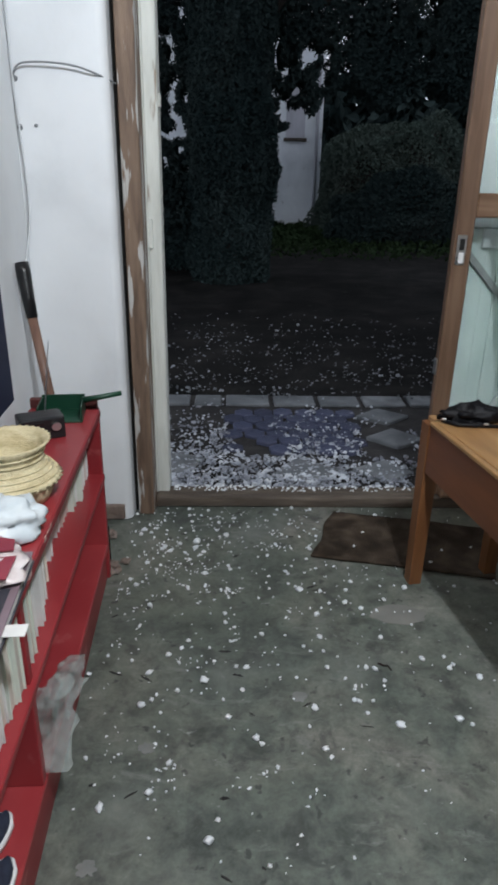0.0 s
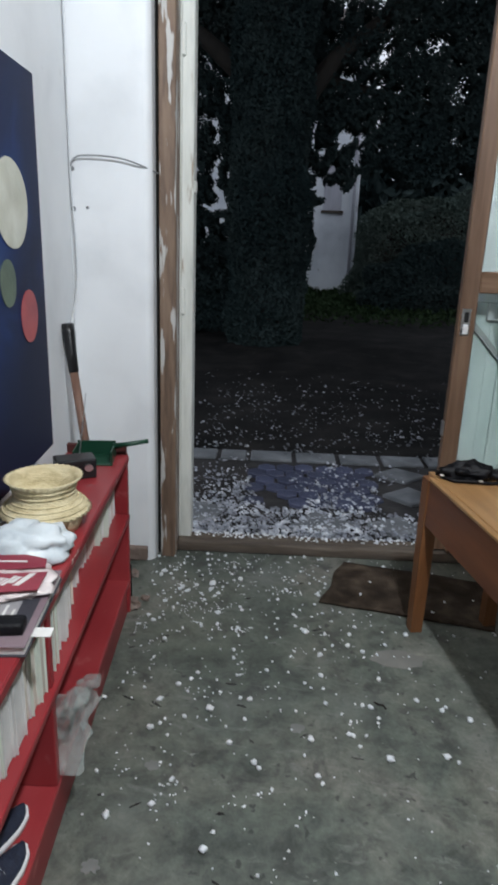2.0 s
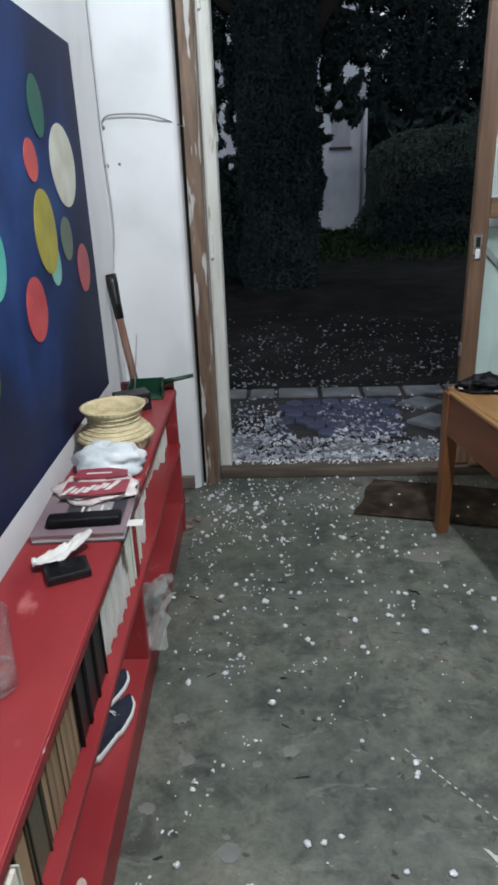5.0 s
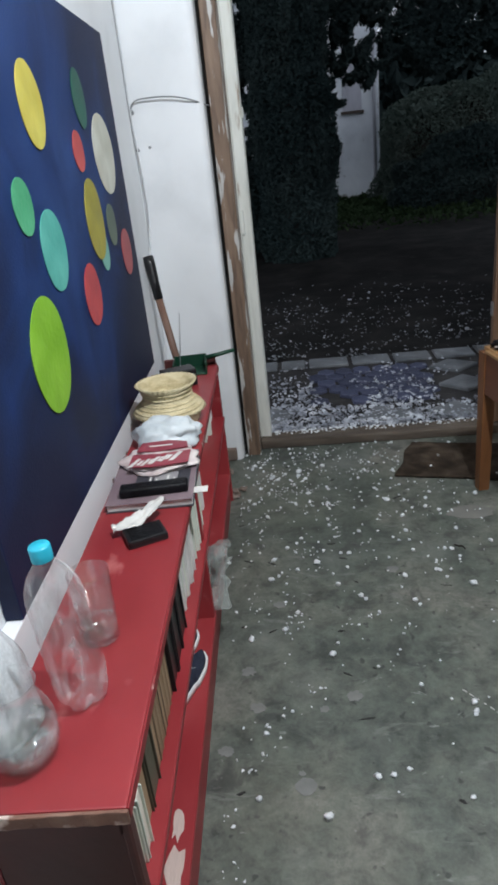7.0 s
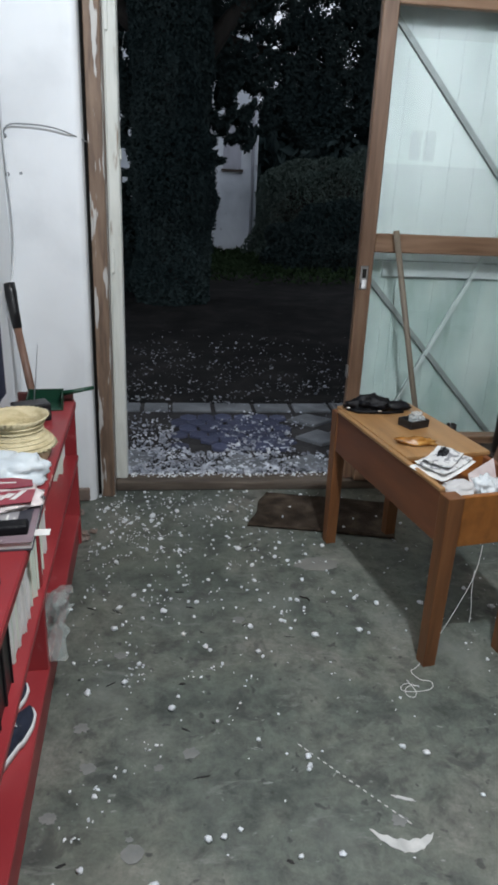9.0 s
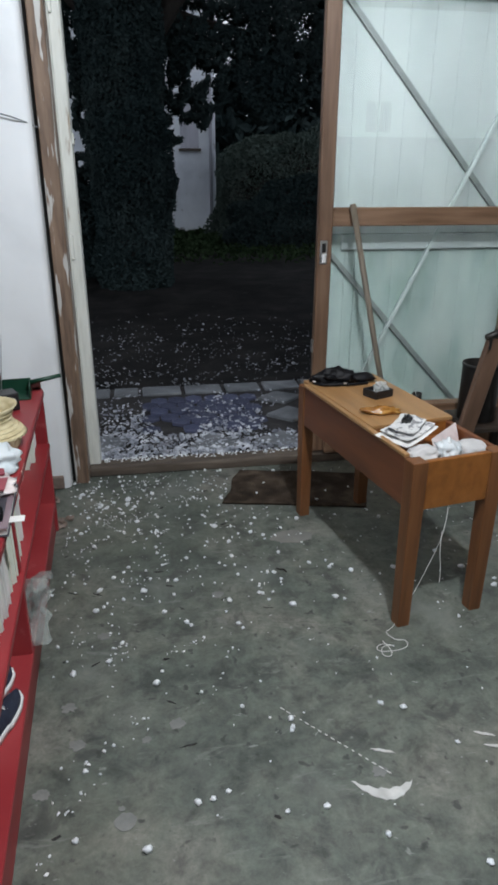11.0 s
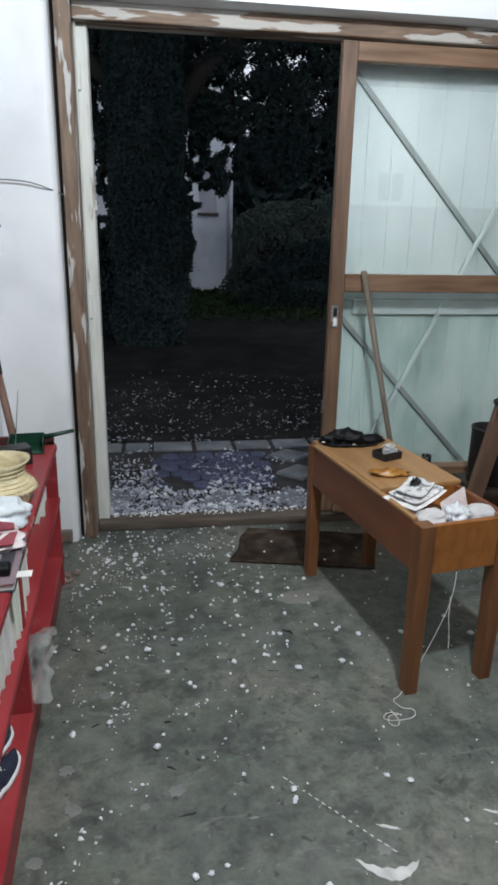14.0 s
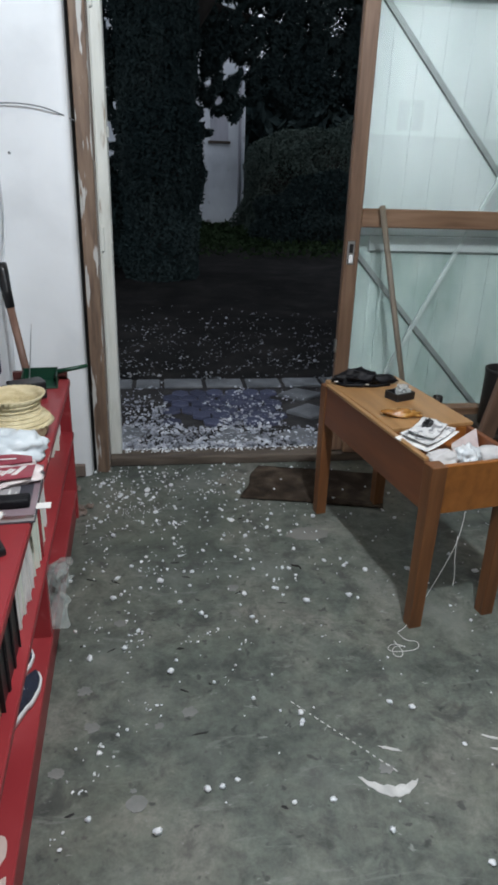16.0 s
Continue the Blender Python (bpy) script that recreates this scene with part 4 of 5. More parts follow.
for cx, cy, rx, ry in ((0.165, -1.90, 0.018, 0.035), (0.17, -1.99, 0.02, 0.05), (0.155, -2.08, 0.022, 0.04)):
    pts = [(rx * rng.uniform(0.5, 1.2) * math.cos(2 * math.pi * k / 14), ry * rng.uniform(0.6, 1.2) * math.sin(2 * math.pi * k / 14)) for k in range(14)]
    part("bare_patch", bm_slab(pts, 0, 0.0012), BARE, case, "bare wood where the paint has flaked", m=pose(cx, cy, 0.1272))


def book(y, thick, depth, height, cover, pages, label, tilt=0.0, group="books on the bookcase"):
    """A book on the bottom board, its fore-edge to the room."""
    b = thing("book", label, "book", LEFT @ pose(0.0, y, MID + 0.0005, tilt, 0, 0), group)
    x1 = depth
    part("page_block", bm_box(0.020, x1 - (0.004 if pages != OLD_PAGES else 0.0006), -thick / 2 + 0.003, thick / 2 - 0.003, 0.003, height - 0.003, 0.001), pages, b)
    part("cover", bm_box(0.016, x1, -thick / 2, -thick / 2 + 0.0026, 0, height, 0.0008), cover, b)
    part("cover", bm_box(0.016, x1, thick / 2 - 0.0026, thick / 2, 0, height, 0.0008), cover, b)
    part("spine", bm_box(0.0115, 0.0158, -thick / 2, thick / 2, 0, height, 0.0008), cover, b)


y = -0.425
rng = random.Random(12)
k = 0
while y > -1.235:
    th = rng.uniform(0.016, 0.034)
    depth = 0.148 + 0.012 * math.sin(y * 9) + rng.uniform(-0.012, 0.014) + (0.02 if y < -0.95 else 0)
    book(y - th / 2, th, depth, rng.uniform(0.15, 0.182), rng.choice((PALE_COVER, PAPER, PAGES, BARE)), PAGES, "pale book with yellowed pages standing fore-edge out", rng.uniform(-1.2, 1.2))
    y -= th + 0.002
    k += 1
for y, th, dep, he, co, pa, la in ((-1.318, 0.034, 0.193, 0.179, PALE_COVER, PAGES, "thick pale green book standing upright"), (-1.356, 0.036, 0.188, 0.175, PALE_COVER, PAGES, "thick pale book standing upright"),
                                   (-1.398, 0.040, 0.184, 0.184, PAPER, PAGES, "thick pale book standing upright"), (-1.447, 0.052, 0.190, 0.175, PAPER, PAPER, "stack of loose white papers in a folder"),
                                   (-1.499, 0.046, 0.186, 0.170, PAPER, PAPER, "stack of loose white papers in a folder"), (-1.549, 0.050, 0.184, 0.160, PALE_COVER, PAPER, "folder of white papers standing upright"),
                                   (-1.603, 0.052, 0.182, 0.168, PAPER, PAPER, "folder of white papers standing upright"), (-1.664, 0.062, 0.190, 0.150, BLACK, BLACK, "black lever binder standing upright"), (-1.729, 0.062, 0.190, 0.142, BLACK, BLACK, "black lever binder standing upright"),
                                   (-1.790, 0.054, 0.189, 0.138, BLACK, BLACK, "black lever binder standing upright"),
                                   (-2.030, 0.054, 0.186, 0.170, OLIVE_COVER, OLIVE_COVER, "thick dark olive cloth-bound book"),
                                   (-2.084, 0.046, 0.184, 0.150, OLIVE_COVER, KRAFT, "dark olive cloth-bound book"), (-2.124, 0.028, 0.190, 0.120, PALE_COVER, PAGES, "low pale book at the end of the row"),
                                   (-2.154, 0.026, 0.188, 0.115, PALE_COVER, PAGES, "low pale book at the end of the row")):
    book(y, th, dep, he, co, pa, la)
for k in range(7):
    book(-1.834 - 0.0245 * k, 0.0232, 0.182 + 0.0008 * (k % 2), 0.172, KRAFT if k % 3 else SPINE_DARK, OLD_PAGES, "old brown book with browned pages standing upright")
bm = bm_lathe([(0.0, 0.0), (0.016, 0.0), (0.0175, 0.001), (0.0175, 0.149), (0.016, 0.15), (0.0, 0.15)], 20, cap=False)
single("paper_roll", bm, KRAFT, "roll of brown paper lying on the black binders", "paper roll", LEFT @ pose(0.045, -1.672, MID + 0.1685, 0, 90, 0), smooth=True)


def shoe(m):
    """A low sneaker, toe towards +x."""
    m = m @ Matrix.Scale(0.70, 4)
    s = thing("shoe", "navy mesh sneaker with a thick white sole on the bottom board", "shoe", m, "pair of sneakers")
    def outline(t):
        return 0.036 + 0.010 * math.sin(math.pi * min(t * 1.15, 1.0)) * (1 if t > 0.45 else 0.4) - 0.040 * max(0, t - 0.78) ** 1.4 * 3
    n = 18
    bm = bmesh.new()
    rings = []
    for i in range(n + 1):
        t = i / n
        x = -0.135 + 0.27 * t
        w = outline(t) * (1 - max(0, (0.06 - t) / 0.06) ** 2 * 0.6) * (1 - max(0, (t - 0.93) / 0.07) ** 2 * 0.6)
        lift = 0.012 * max(0, (t - 0.75) / 0.25) ** 2
        h = 0.034 - 0.010 * t
        rings.append([bm.verts.new((x, sy * w, lift + z)) for sy, z in ((-1, 0.003), (-1.06, h * 0.6), (-1, h), (1, h), (1.06, h * 0.6), (1, 0.003))])
    for a, b in zip(rings, rings[1:]):
        for k in range(6):
            bm.faces.new((a[k], b[k], b[(k + 1) % 6], a[(k + 1) % 6]))
    bm.faces.new(rings[0])
    bm.faces.new(rings[-1][::-1])
    part("sole", bm, SOLE, s, "thick white foam sole", True)
    bm = bmesh.new()
    rings = []
    for i in range(n + 1):
        t = i / n
        x = -0.130 + 0.258 * t
        w = outline(t) * 0.94 * (1 - max(0, (0.08 - t) / 0.08) ** 2 * 0.5) * (1 - max(0, (t - 0.9) / 0.1) ** 2 * 0.6)
        base = 0.030 - 0.010 * t + 0.012 * max(0, (t - 0.75) / 0.25) ** 2
        h = 0.062 if t < 0.25 else 0.062 - 0.006 * math.sin((t - 0.25) * 9) if t < 0.4 else max(0.058 - 0.075 * (t - 0.4), 0.018)
        ring = []
        for k in range(9):
            a = math.pi * k / 8
            ring.append(bm.verts.new((x, -w * math.cos(a) * (1.0 if k in (0, 8) else 0.97), base + h * math.sin(a) ** 0.6)))
        rings.append(ring)
    for i, (a, b) in enumerate(zip(rings, rings[1:])):
        for k in range(8):
            if 1 <= i <= 6 and 3 <= k <= 4:
                continue
            bm.faces.new((a[k], b[k], b[k + 1], a[k + 1]))
    bm.faces.new(rings[0])
    bm.faces.new(rings[-1][::-1])
    upper = part("upper", bm, NAVY_SHOE, s, "", True)
    part("lining", bm_box(-0.10, 0.0, -0.022, 0.022, 0.032, 0.055, 0.008), BLACK_CLOTH, s, m=pose(0, 0, 0))
    for i in range(4):
        x = 0.008 + 0.017 * i
        z = 0.083 - 0.016 * i
        part("lace", bm_tube([(x, -0.024, z - 0.008), (x + 0.003, 0, z), (x, 0.024, z - 0.008)], 0.0022, 6), SOLE, upper)


shoe(LEFT @ pose(0.108, -1.448, 0.1275, 0, 0, 62))
shoe(LEFT @ pose(0.146, -1.540, 0.1275, 0, 0, 70))

# radio, dustpan and long-handled spade by the far end
radio = thing("radio", "small black portable radio with its aerial up", "radio", LEFT @ pose(0.086, -0.615, TOP, 0, 0, 24) @ Matrix.Diagonal((0.95, 1.0, 0.82, 1)))
radio_body = part("body", bm_box(-0.06, 0.06, -0.035, 0.035, 0.0, 0.072, 0.006, 2), BLACK, radio)
part("grille", bm_box(-0.05, 0.005, -0.0375, -0.0352, 0.012, 0.06, 0.001), POT, radio_body)
part("dial", bm_tube([(0.035, -0.042, 0.042), (0.035, -0.035, 0.042)], 0.013, 14), STEEL, radio)
part("aerial", bm_tube([(0.02, 0.028, 0.06), (0.055, 0.06, 0.285)], [0.0022, 0.0012], 6), STEEL, radio)

pan = thing("dustpan", "green plastic dustpan lying on the bookcase", "dustpan", LEFT @ pose(0.112, -0.470, TOP, 0, 0, 4))
bm = bm_box(-0.06, 0.06, -0.055, 0.05, 0.0, 0.005, 0.001)
bm_box(-0.06, 0.06, 0.045, 0.05, 0.005, 0.05, 0.001, into=bm)
bm_box(-0.06, -0.055, -0.055, 0.045, 0.005, 0.045, 0.001, into=bm)
bm_box(0.055, 0.06, -0.055, 0.045, 0.005, 0.045, 0.001, into=bm)
part("tray", bm, GREEN, pan)
part("handle", bm_tube([(0.055, 0.02, 0.040), (0.10, 0.018, 0.048), (0.165, 0.016, 0.060)], [0.010, 0.008, 0.007], 10), GREEN, pan, "dark green tapering handle", True)

spade = thing("spade", "long-handled tool with a black grip leaning in the corner", "spade", LEFT)
shaft = part("shaft", bm_tube([(0.115, -0.33, 0.14), (0.030, -0.262, 0.60), (-0.012, -0.205, 0.82)], 0.0145, 12), HANDLE_WOOD, spade, smooth=True)
part("grip", bm_tube([(-0.010, -0.2075, 0.81), (-0.020, -0.194, 0.87), (-0.030, -0.178, 0.94), (-0.036, -0.170, 0.967)], [0.017, 0.019, 0.022, 0.023], 12), BLACK, shaft, "black rubber grip", True)
part("blade", bm_box(-0.07, 0.07, -0.003, 0.003, 0.0, 0.16, 0.002), POT, spade, m=pose(0.125, -0.338, 0.0, 5, 0, 10))

# straw basket
def teeth(rows, square=0.0):
    def wave(i, a):
        saw = abs((a * 36 / (2 * math.pi)) % 1.0 - 0.5) * 2
        return 1 + (0.055 * saw if i in rows else 0) + 0.02 * math.sin(a * 2 + 1) - square * math.cos(4 * a)
    return wave
basket = thing("basket", "small woven straw basket with a frilled lid rim", "basket", LEFT @ pose(0.102, -0.958, TOP, 0, 0, 15))
bm = bm_lathe([(0.072, 0.0), (0.080, 0.003), (0.088, 0.018), (0.094, 0.036), (0.096, 0.050), (0.088, 0.051), (0.07, 0.046)], 144, teeth((4,), 0.06))
part("bowl", bm, STRAW, basket, smooth=True)
bm = bm_lathe([(0.092, 0.043), (0.103, 0.044), (0.100, 0.050), (0.090, 0.062), (0.077, 0.074), (0.070, 0.086), (0.071, 0.100), (0.077, 0.114), (0.086, 0.127), (0.082, 0.128), (0.072, 0.114), (0.066, 0.100), (0.062, 0.086), (0.060, 0.062), (0.045, 0.050), (0.0, 0.047)], 144, teeth((1, 8)))
for v in bm.verts:
    r = math.hypot(v.co.x, v.co.y)
    if v.co.z > 0.12:
        v.co.z += 0.25 * (r - 0.083)
part("lid", bm, STRAW, basket, "woven lid with two frilled rims", True)
for k, z in enumerate((0.056, 0.066, 0.075, 0.092, 0.106)):
    r = (0.0965, 0.0870, 0.0775, 0.0712, 0.0745)[k]
    ring = [(r * math.cos(a * math.pi / 18) * (1 + 0.02 * math.sin(a * math.pi / 9 + 1)), r * math.sin(a * math.pi / 18) * (1 + 0.02 * math.sin(a * math.pi / 9 + 1)), z) for a in range(37)]
    part("straw_band", bm_tube(ring, 0.0022, 6), STRAW, basket, smooth=True)

# white bag, snack packet, book, case, phone and tissue
single("plastic_bag", bm_blob((0.090, 0.066, 0.046), 0.30, 2.0, 4, 3.3, -0.028), WHITE_PLASTIC, "crumpled white plastic bag on the bookcase", "bag", LEFT @ pose(0.114, -1.118, TOP + 0.029, 0, 0, 10), smooth=True)
pack = thing("snack_packet", "half-empty maroon and clear snack packet with white print", "packet", LEFT @ pose(0.118, -1.268, TOP + 0.030, 2, 0, 3))
bm = bm_blob((0.088, 0.085, 0.014), 0.35, 2.2, 4, 7.7, -0.008)
part("film", bm, PACK_FILM, pack, "", True)
bm = bm_slab([(-0.060, 0.012), (0.0, 0.004), (0.070, 0.014), (0.066, 0.045), (0.02, 0.062), (-0.05, 0.058)], 0.0, 0.003)
part("label", bm, MAROON, pack, "maroon printed panel", m=pose(0, 0, 0.0145))
bm = bm_slab([(-0.072, -0.070), (-0.01, -0.078), (0.074, -0.068), (0.078, -0.004), (0.0, -0.012), (-0.068, -0.004)], 0.0, 0.0025)
part("label", bm, MAROON, pack, "maroon printed panel", m=pose(0, 0, 0.0142))
for k, (x, w, h) in enumerate(((-0.058, 0.010, 0.040), (-0.044, 0.008, 0.022), (-0.031, 0.008, 0.032), (-0.019, 0.005, 0.022), (-0.009, 0.009, 0.036), (0.004, 0.005, 0.022), (0.014, 0.006, 0.034), (0.025, 0.009, 0.022), (0.042, 0.012, 0.044))):
    yy = -0.044 + 0.010 * math.sin(2.2 * x / 0.06)
    bm = bm_slab([(x + 0.25 * h - w / 2, yy + h / 2), (x - 0.25 * h - w / 2, yy - h / 2), (x - 0.25 * h + w / 2, yy - h / 2), (x + 0.25 * h + w / 2, yy + h / 2)][::-1], 0.0172, 0.0180)
    part("print", bm, PAPER, pack, "white slanted print bar")
part("print", bm_box(-0.03, 0.03, 0.030, 0.036, 0.0176, 0.0184, 0), PAPER, pack, "white print bar")

big_book = thing("picture_book", "large mauve softcover book lying flat with a page marker", "book", LEFT @ pose(0.115, -1.350, TOP + 0.0005, 0, 0, 2))
book_pages = part("page_block", bm_box(-0.097, 0.095, -0.128, 0.13, 0.002, 0.018, 0.001), PAPER, big_book)
book_cover = part("cover", bm_box(-0.100, 0.098, -0.132, 0.132, 0.0181, 0.0205, 0.0008), MAUVE, big_book)
part("cover", bm_box(-0.100, 0.098, -0.132, 0.132, 0.0, 0.0019, 0), SLATE, big_book)
part("picture", bm_box(-0.045, 0.085, -0.10, 0.02, 0.0206, 0.0212, 0), SLATE, book_cover, "dark printed picture")
part("picture", bm_box(0.0, 0.055, -0.06, 0.01, 0.0213, 0.0218, 0), GREY_PRINT, book_cover, "grey printed picture")
for x0, w, h in ((-0.012, 0.005, 0.040), (0.004, 0.004, 0.028), (0.030, 0.005, 0.044), (0.046, 0.004, 0.030)):
    part("print", bm_box(x0, x0 + w, -0.050, -0.050 + h, 0.0219, 0.0224, 0), PAPER, book_cover, "white print bar")
part("marker", bm_box(0.088, 0.128, -0.086, -0.058, 0.0085, 0.0098, 0), PAPER, book_pages, "white paper tab")
single("glasses_case", bm_box(-0.080, 0.076, -0.019, 0.019, 0.0, 0.022, 0.008, 3), BLACK_CLOTH, "slim black soft case lying on the book", "case", LEFT @ pose(0.128, -1.437, TOP + 0.0215, 0, 0, 5), smooth=True)
phone = thing("phone", "black phone lying face down on the bookcase", "phone", LEFT @ pose(0.128, -1.597, TOP, 0, 0, 24))
part("body", bm_box(-0.042, 0.042, -0.032, 0.032, 0.0, 0.017, 0.005, 2), BLACK, phone)
part("back", bm_box(-0.034, 0.034, -0.025, 0.025, 0.0171, 0.0180, 0), BLACK_CLOTH, phone)
bm = bmesh.new()
bmesh.ops.create_grid(bm, x_segments=22, y_segments=10, size=0.5)
for v in bm.verts:
    u, w = v.co.x, v.co.y
    half = 0.016 + 0.020 * (1 - abs(2 * u)) + 0.006 * noise.noise((u * 7, 3.0, 1.0))
    fold = 0.010 * noise.noise((u * 5, w * 4, 2.0)) + 0.006 * noise.noise((u * 13, w * 9, 5.0))
    v.co = Vector((0.125 * u + 0.3 * fold, 2 * half * w * 0.75 + 0.012 * math.sin(4 * u), 0.014 + fold + 0.055 * max(0.0, u) ** 1.3 + 0.012 * abs(w)))
bmesh.ops.solidify(bm, geom=bm.faces[:], thickness=0.0007)
single("tissue", bm, PAPER, "torn white paper tissue beside the phone", "tissue", LEFT @ pose(0.110, -1.548, TOP + 0.002, 0, 0, 28), smooth=True)

# bottle, tumbler and carafe at the near end
bottle = thing("bottle", "empty clear plastic bottle with a turquoise cap", "bottle", LEFT @ pose(0.108, -2.027, TOP + 0.0005, 0, -2, 20) @ Matrix.Diagonal((0.93, 0.93, 0.94, 1)))
def petals(i, a):
    foot = (0.30, 0.30, 0.30, 0.24, 0.15, 0.06)
    deep = (0.5 + 0.5 * math.cos(a * 5)) ** 2
    return 1 - (foot[i] * deep if i < 6 else 0) - (0.012 * math.cos(a * 10) if 9 <= i <= 13 else 0)
bp = [(0.0, 0.014), (0.018, 0.006), (0.030, 0.0), (0.038, 0.005), (0.0425, 0.020), (0.0435, 0.036), (0.0435, 0.05), (0.0422, 0.072), (0.0435, 0.082), (0.0418, 0.098), (0.0435, 0.108), (0.0418, 0.124), (0.0435, 0.134), (0.0425, 0.15), (0.0435, 0.185), (0.040, 0.212), (0.030, 0.235), (0.018, 0.250), (0.0135, 0.258), (0.0135, 0.268)]
shell = bp
part("body", bm_lathe(shell, 60, petals, cap=False), CLEAR, bottle, "", True)
part("cap", bm_lathe([(0.0155, 0.258), (0.0160, 0.262), (0.0160, 0.279), (0.0145, 0.2815), (0.0, 0.2815)], 24, cap=False), CAP_BLUE, bottle, "ribbed turquoise screw cap", True)
tumbler = thing("glass", "plain glass tumbler with a little water", "glass", LEFT @ pose(0.105, -1.90, TOP + 0.0005))
part("wall", bm_lathe([(0.0, 0.0), (0.026, 0.0), (0.029, 0.003), (0.034, 0.13), (0.0325, 0.131), (0.0275, 0.014), (0.0, 0.012)], 32, cap=False), TUMBLER, tumbler, "", True)
part("water", bm_lathe([(0.0, 0.0135), (0.0268, 0.0155), (0.0278, 0.036), (0.0, 0.036)], 32, cap=False), WATER, tumbler, "", True)
carafe = thing("carafe", "round glass jug half full of water", "carafe", LEFT @ pose(0.055, -2.128, TOP + 0.0005))
cp = [(0.0, 0.0), (0.028, 0.0005), (0.042, 0.006), (0.049, 0.028), (0.049, 0.050), (0.044, 0.072), (0.036, 0.092), (0.032, 0.104), (0.034, 0.116), (0.037, 0.122)]
part("wall", bm_lathe(cp + [(max(r - 0.002, 0), z + 0.0018) for r, z in reversed(cp)], 36, cap=False), TUMBLER, carafe, "", True)
part("water", bm_lathe([(0.0, 0.004), (0.038, 0.0075), (0.0462, 0.029), (0.0462, 0.042), (0.0, 0.042)], 36, cap=False), WATER, carafe, "", True)
bm = bmesh.new()
rings = []
for i in range(15):
    s_ = i / 14
    rad = 0.012 + 0.048 * math.sin(math.pi * min(s_ * 0.62 + 0.02, 1.0)) ** 0.8
    ring = []
    for k in range(44):
        a = 2 * math.pi * k / 44
        w = 1 + 0.16 * noise.noise((2.2 * math.cos(a), 2.2 * math.sin(a), s_ * 2.5)) + 0.07 * math.sin(9 * a + 5 * s_) * (1 - s_)
        ring.append(bm.verts.new((rad * w * math.cos(a), rad * w * math.sin(a), 0.205 - 0.17 * s_)))
    rings.append(ring)
for r0, r1 in zip(rings, rings[1:]):
    for k in range(44):
        bm.faces.new((r0[k], r0[(k + 1) % 44], r1[(k + 1) % 44], r1[k]))
bm.faces.new(rings[0][::-1])
bm.faces.new(rings[-1])
single("plastic_bag", bm, BAG_FILM, "knotted translucent white plastic bag beside the carafe", "bag", LEFT @ pose(0.020, -2.080, TOP - 0.034) @ Matrix.Diagonal((0.62, 0.90, 1.0, 1)), smooth=True)

# wires on the pier
def wire(name, pts, rad, mat, label, m=None):
    cu = bpy.data.curves.new(name, "CURVE")
    cu.dimensions, cu.bevel_depth, cu.bevel_resolution = "3D", rad, 2
    sp = cu.splines.new("NURBS")
    sp.points.add(len(pts) - 1)
    for p, c in zip(sp.points, pts):
        p.co = (*c, 1)
    sp.use_endpoint_u, sp.order_u = True, 3
    cu.materials.append(mat)
    return tagged(new(name, cu), label, "wire")


wire("wire", [(-0.276, -0.012, 1.478), (-0.270, -0.016, 1.512), (-0.20, -0.02, 1.518), (-0.10, -0.02, 1.512), (-0.03, -0.015, 1.49), (0.015, 0.05, 1.470), (0.03, 0.092, 1.472)], 0.0028, WIRE, "thin grey wire strung from the corner to the frame")
wire("cable", [(-0.278, -0.010, 2.74), (-0.278, -0.010, 2.2), (-0.278, -0.010, 1.9), (-0.278, -0.012, 1.47), (-0.274, -0.018, 1.40), (-0.268, -0.020, 1.28), (-0.264, -0.020, 1.14), (-0.268, -0.03, 1.04), (-0.262, -0.14, 0.955)], 0.0030, WIRE_PALE,
     "painted cable running down the corner")
wire("frame_cable", [(0.006, 0.085, 2.11), (0.009, 0.085, 1.95), (0.004, 0.083, 1.8), (0.010, 0.085, 1.6), (0.006, 0.085, 1.40)], 0.0025, WIRE_PALE, "thin cable along the door frame")
for z in (1.475, 1.345):
    single("nail", bm_blob((0.008, 0.004, 0.008), 0.3, 3, 2, z), WIRE, "nail with a smudge in the white plaster", "nail", pose(-0.273, -0.003, z))
single("nail", bm_blob((0.006, 0.003, 0.005), 0.3, 3, 2, 1), WIRE, "nail with a smudge in the white plaster", "nail", pose(-0.225, -0.002, 1.35))

# ---- the desk ----
DESK = pose(1.076, -1.190, 0, 0, 0, 9.6)
W, D, HT = 0.315, 0.815, 0.56
desk = thing("desk", "small orange-varnished wooden school desk with an open tray at one end", "desk", DESK)
for x, yy in ((0.0, 0.0), (W - 0.05, 0.0), (0.0, D - 0.05), (W - 0.05, D - 0.05)):
    bm = bm_box(x, x + 0.05, yy, yy + 0.05, 0.0, HT - 0.002, 0.003, 2)
    for v in bm.verts:
        if v.co.z < 0.1:
            v.co.x, v.co.y = x + 0.025 + (v.co.x - x - 0.025) * 0.82, yy + 0.025 + (v.co.y - yy - 0.025) * 0.82
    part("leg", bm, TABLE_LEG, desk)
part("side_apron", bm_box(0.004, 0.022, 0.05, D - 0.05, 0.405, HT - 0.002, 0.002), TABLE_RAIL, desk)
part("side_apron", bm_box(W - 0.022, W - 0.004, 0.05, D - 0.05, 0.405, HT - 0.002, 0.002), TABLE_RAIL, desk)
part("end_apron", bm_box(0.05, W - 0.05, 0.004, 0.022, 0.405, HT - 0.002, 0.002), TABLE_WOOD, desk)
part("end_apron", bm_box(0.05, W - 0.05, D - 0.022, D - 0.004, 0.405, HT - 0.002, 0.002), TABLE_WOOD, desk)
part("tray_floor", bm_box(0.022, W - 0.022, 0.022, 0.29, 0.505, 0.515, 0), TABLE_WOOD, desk)
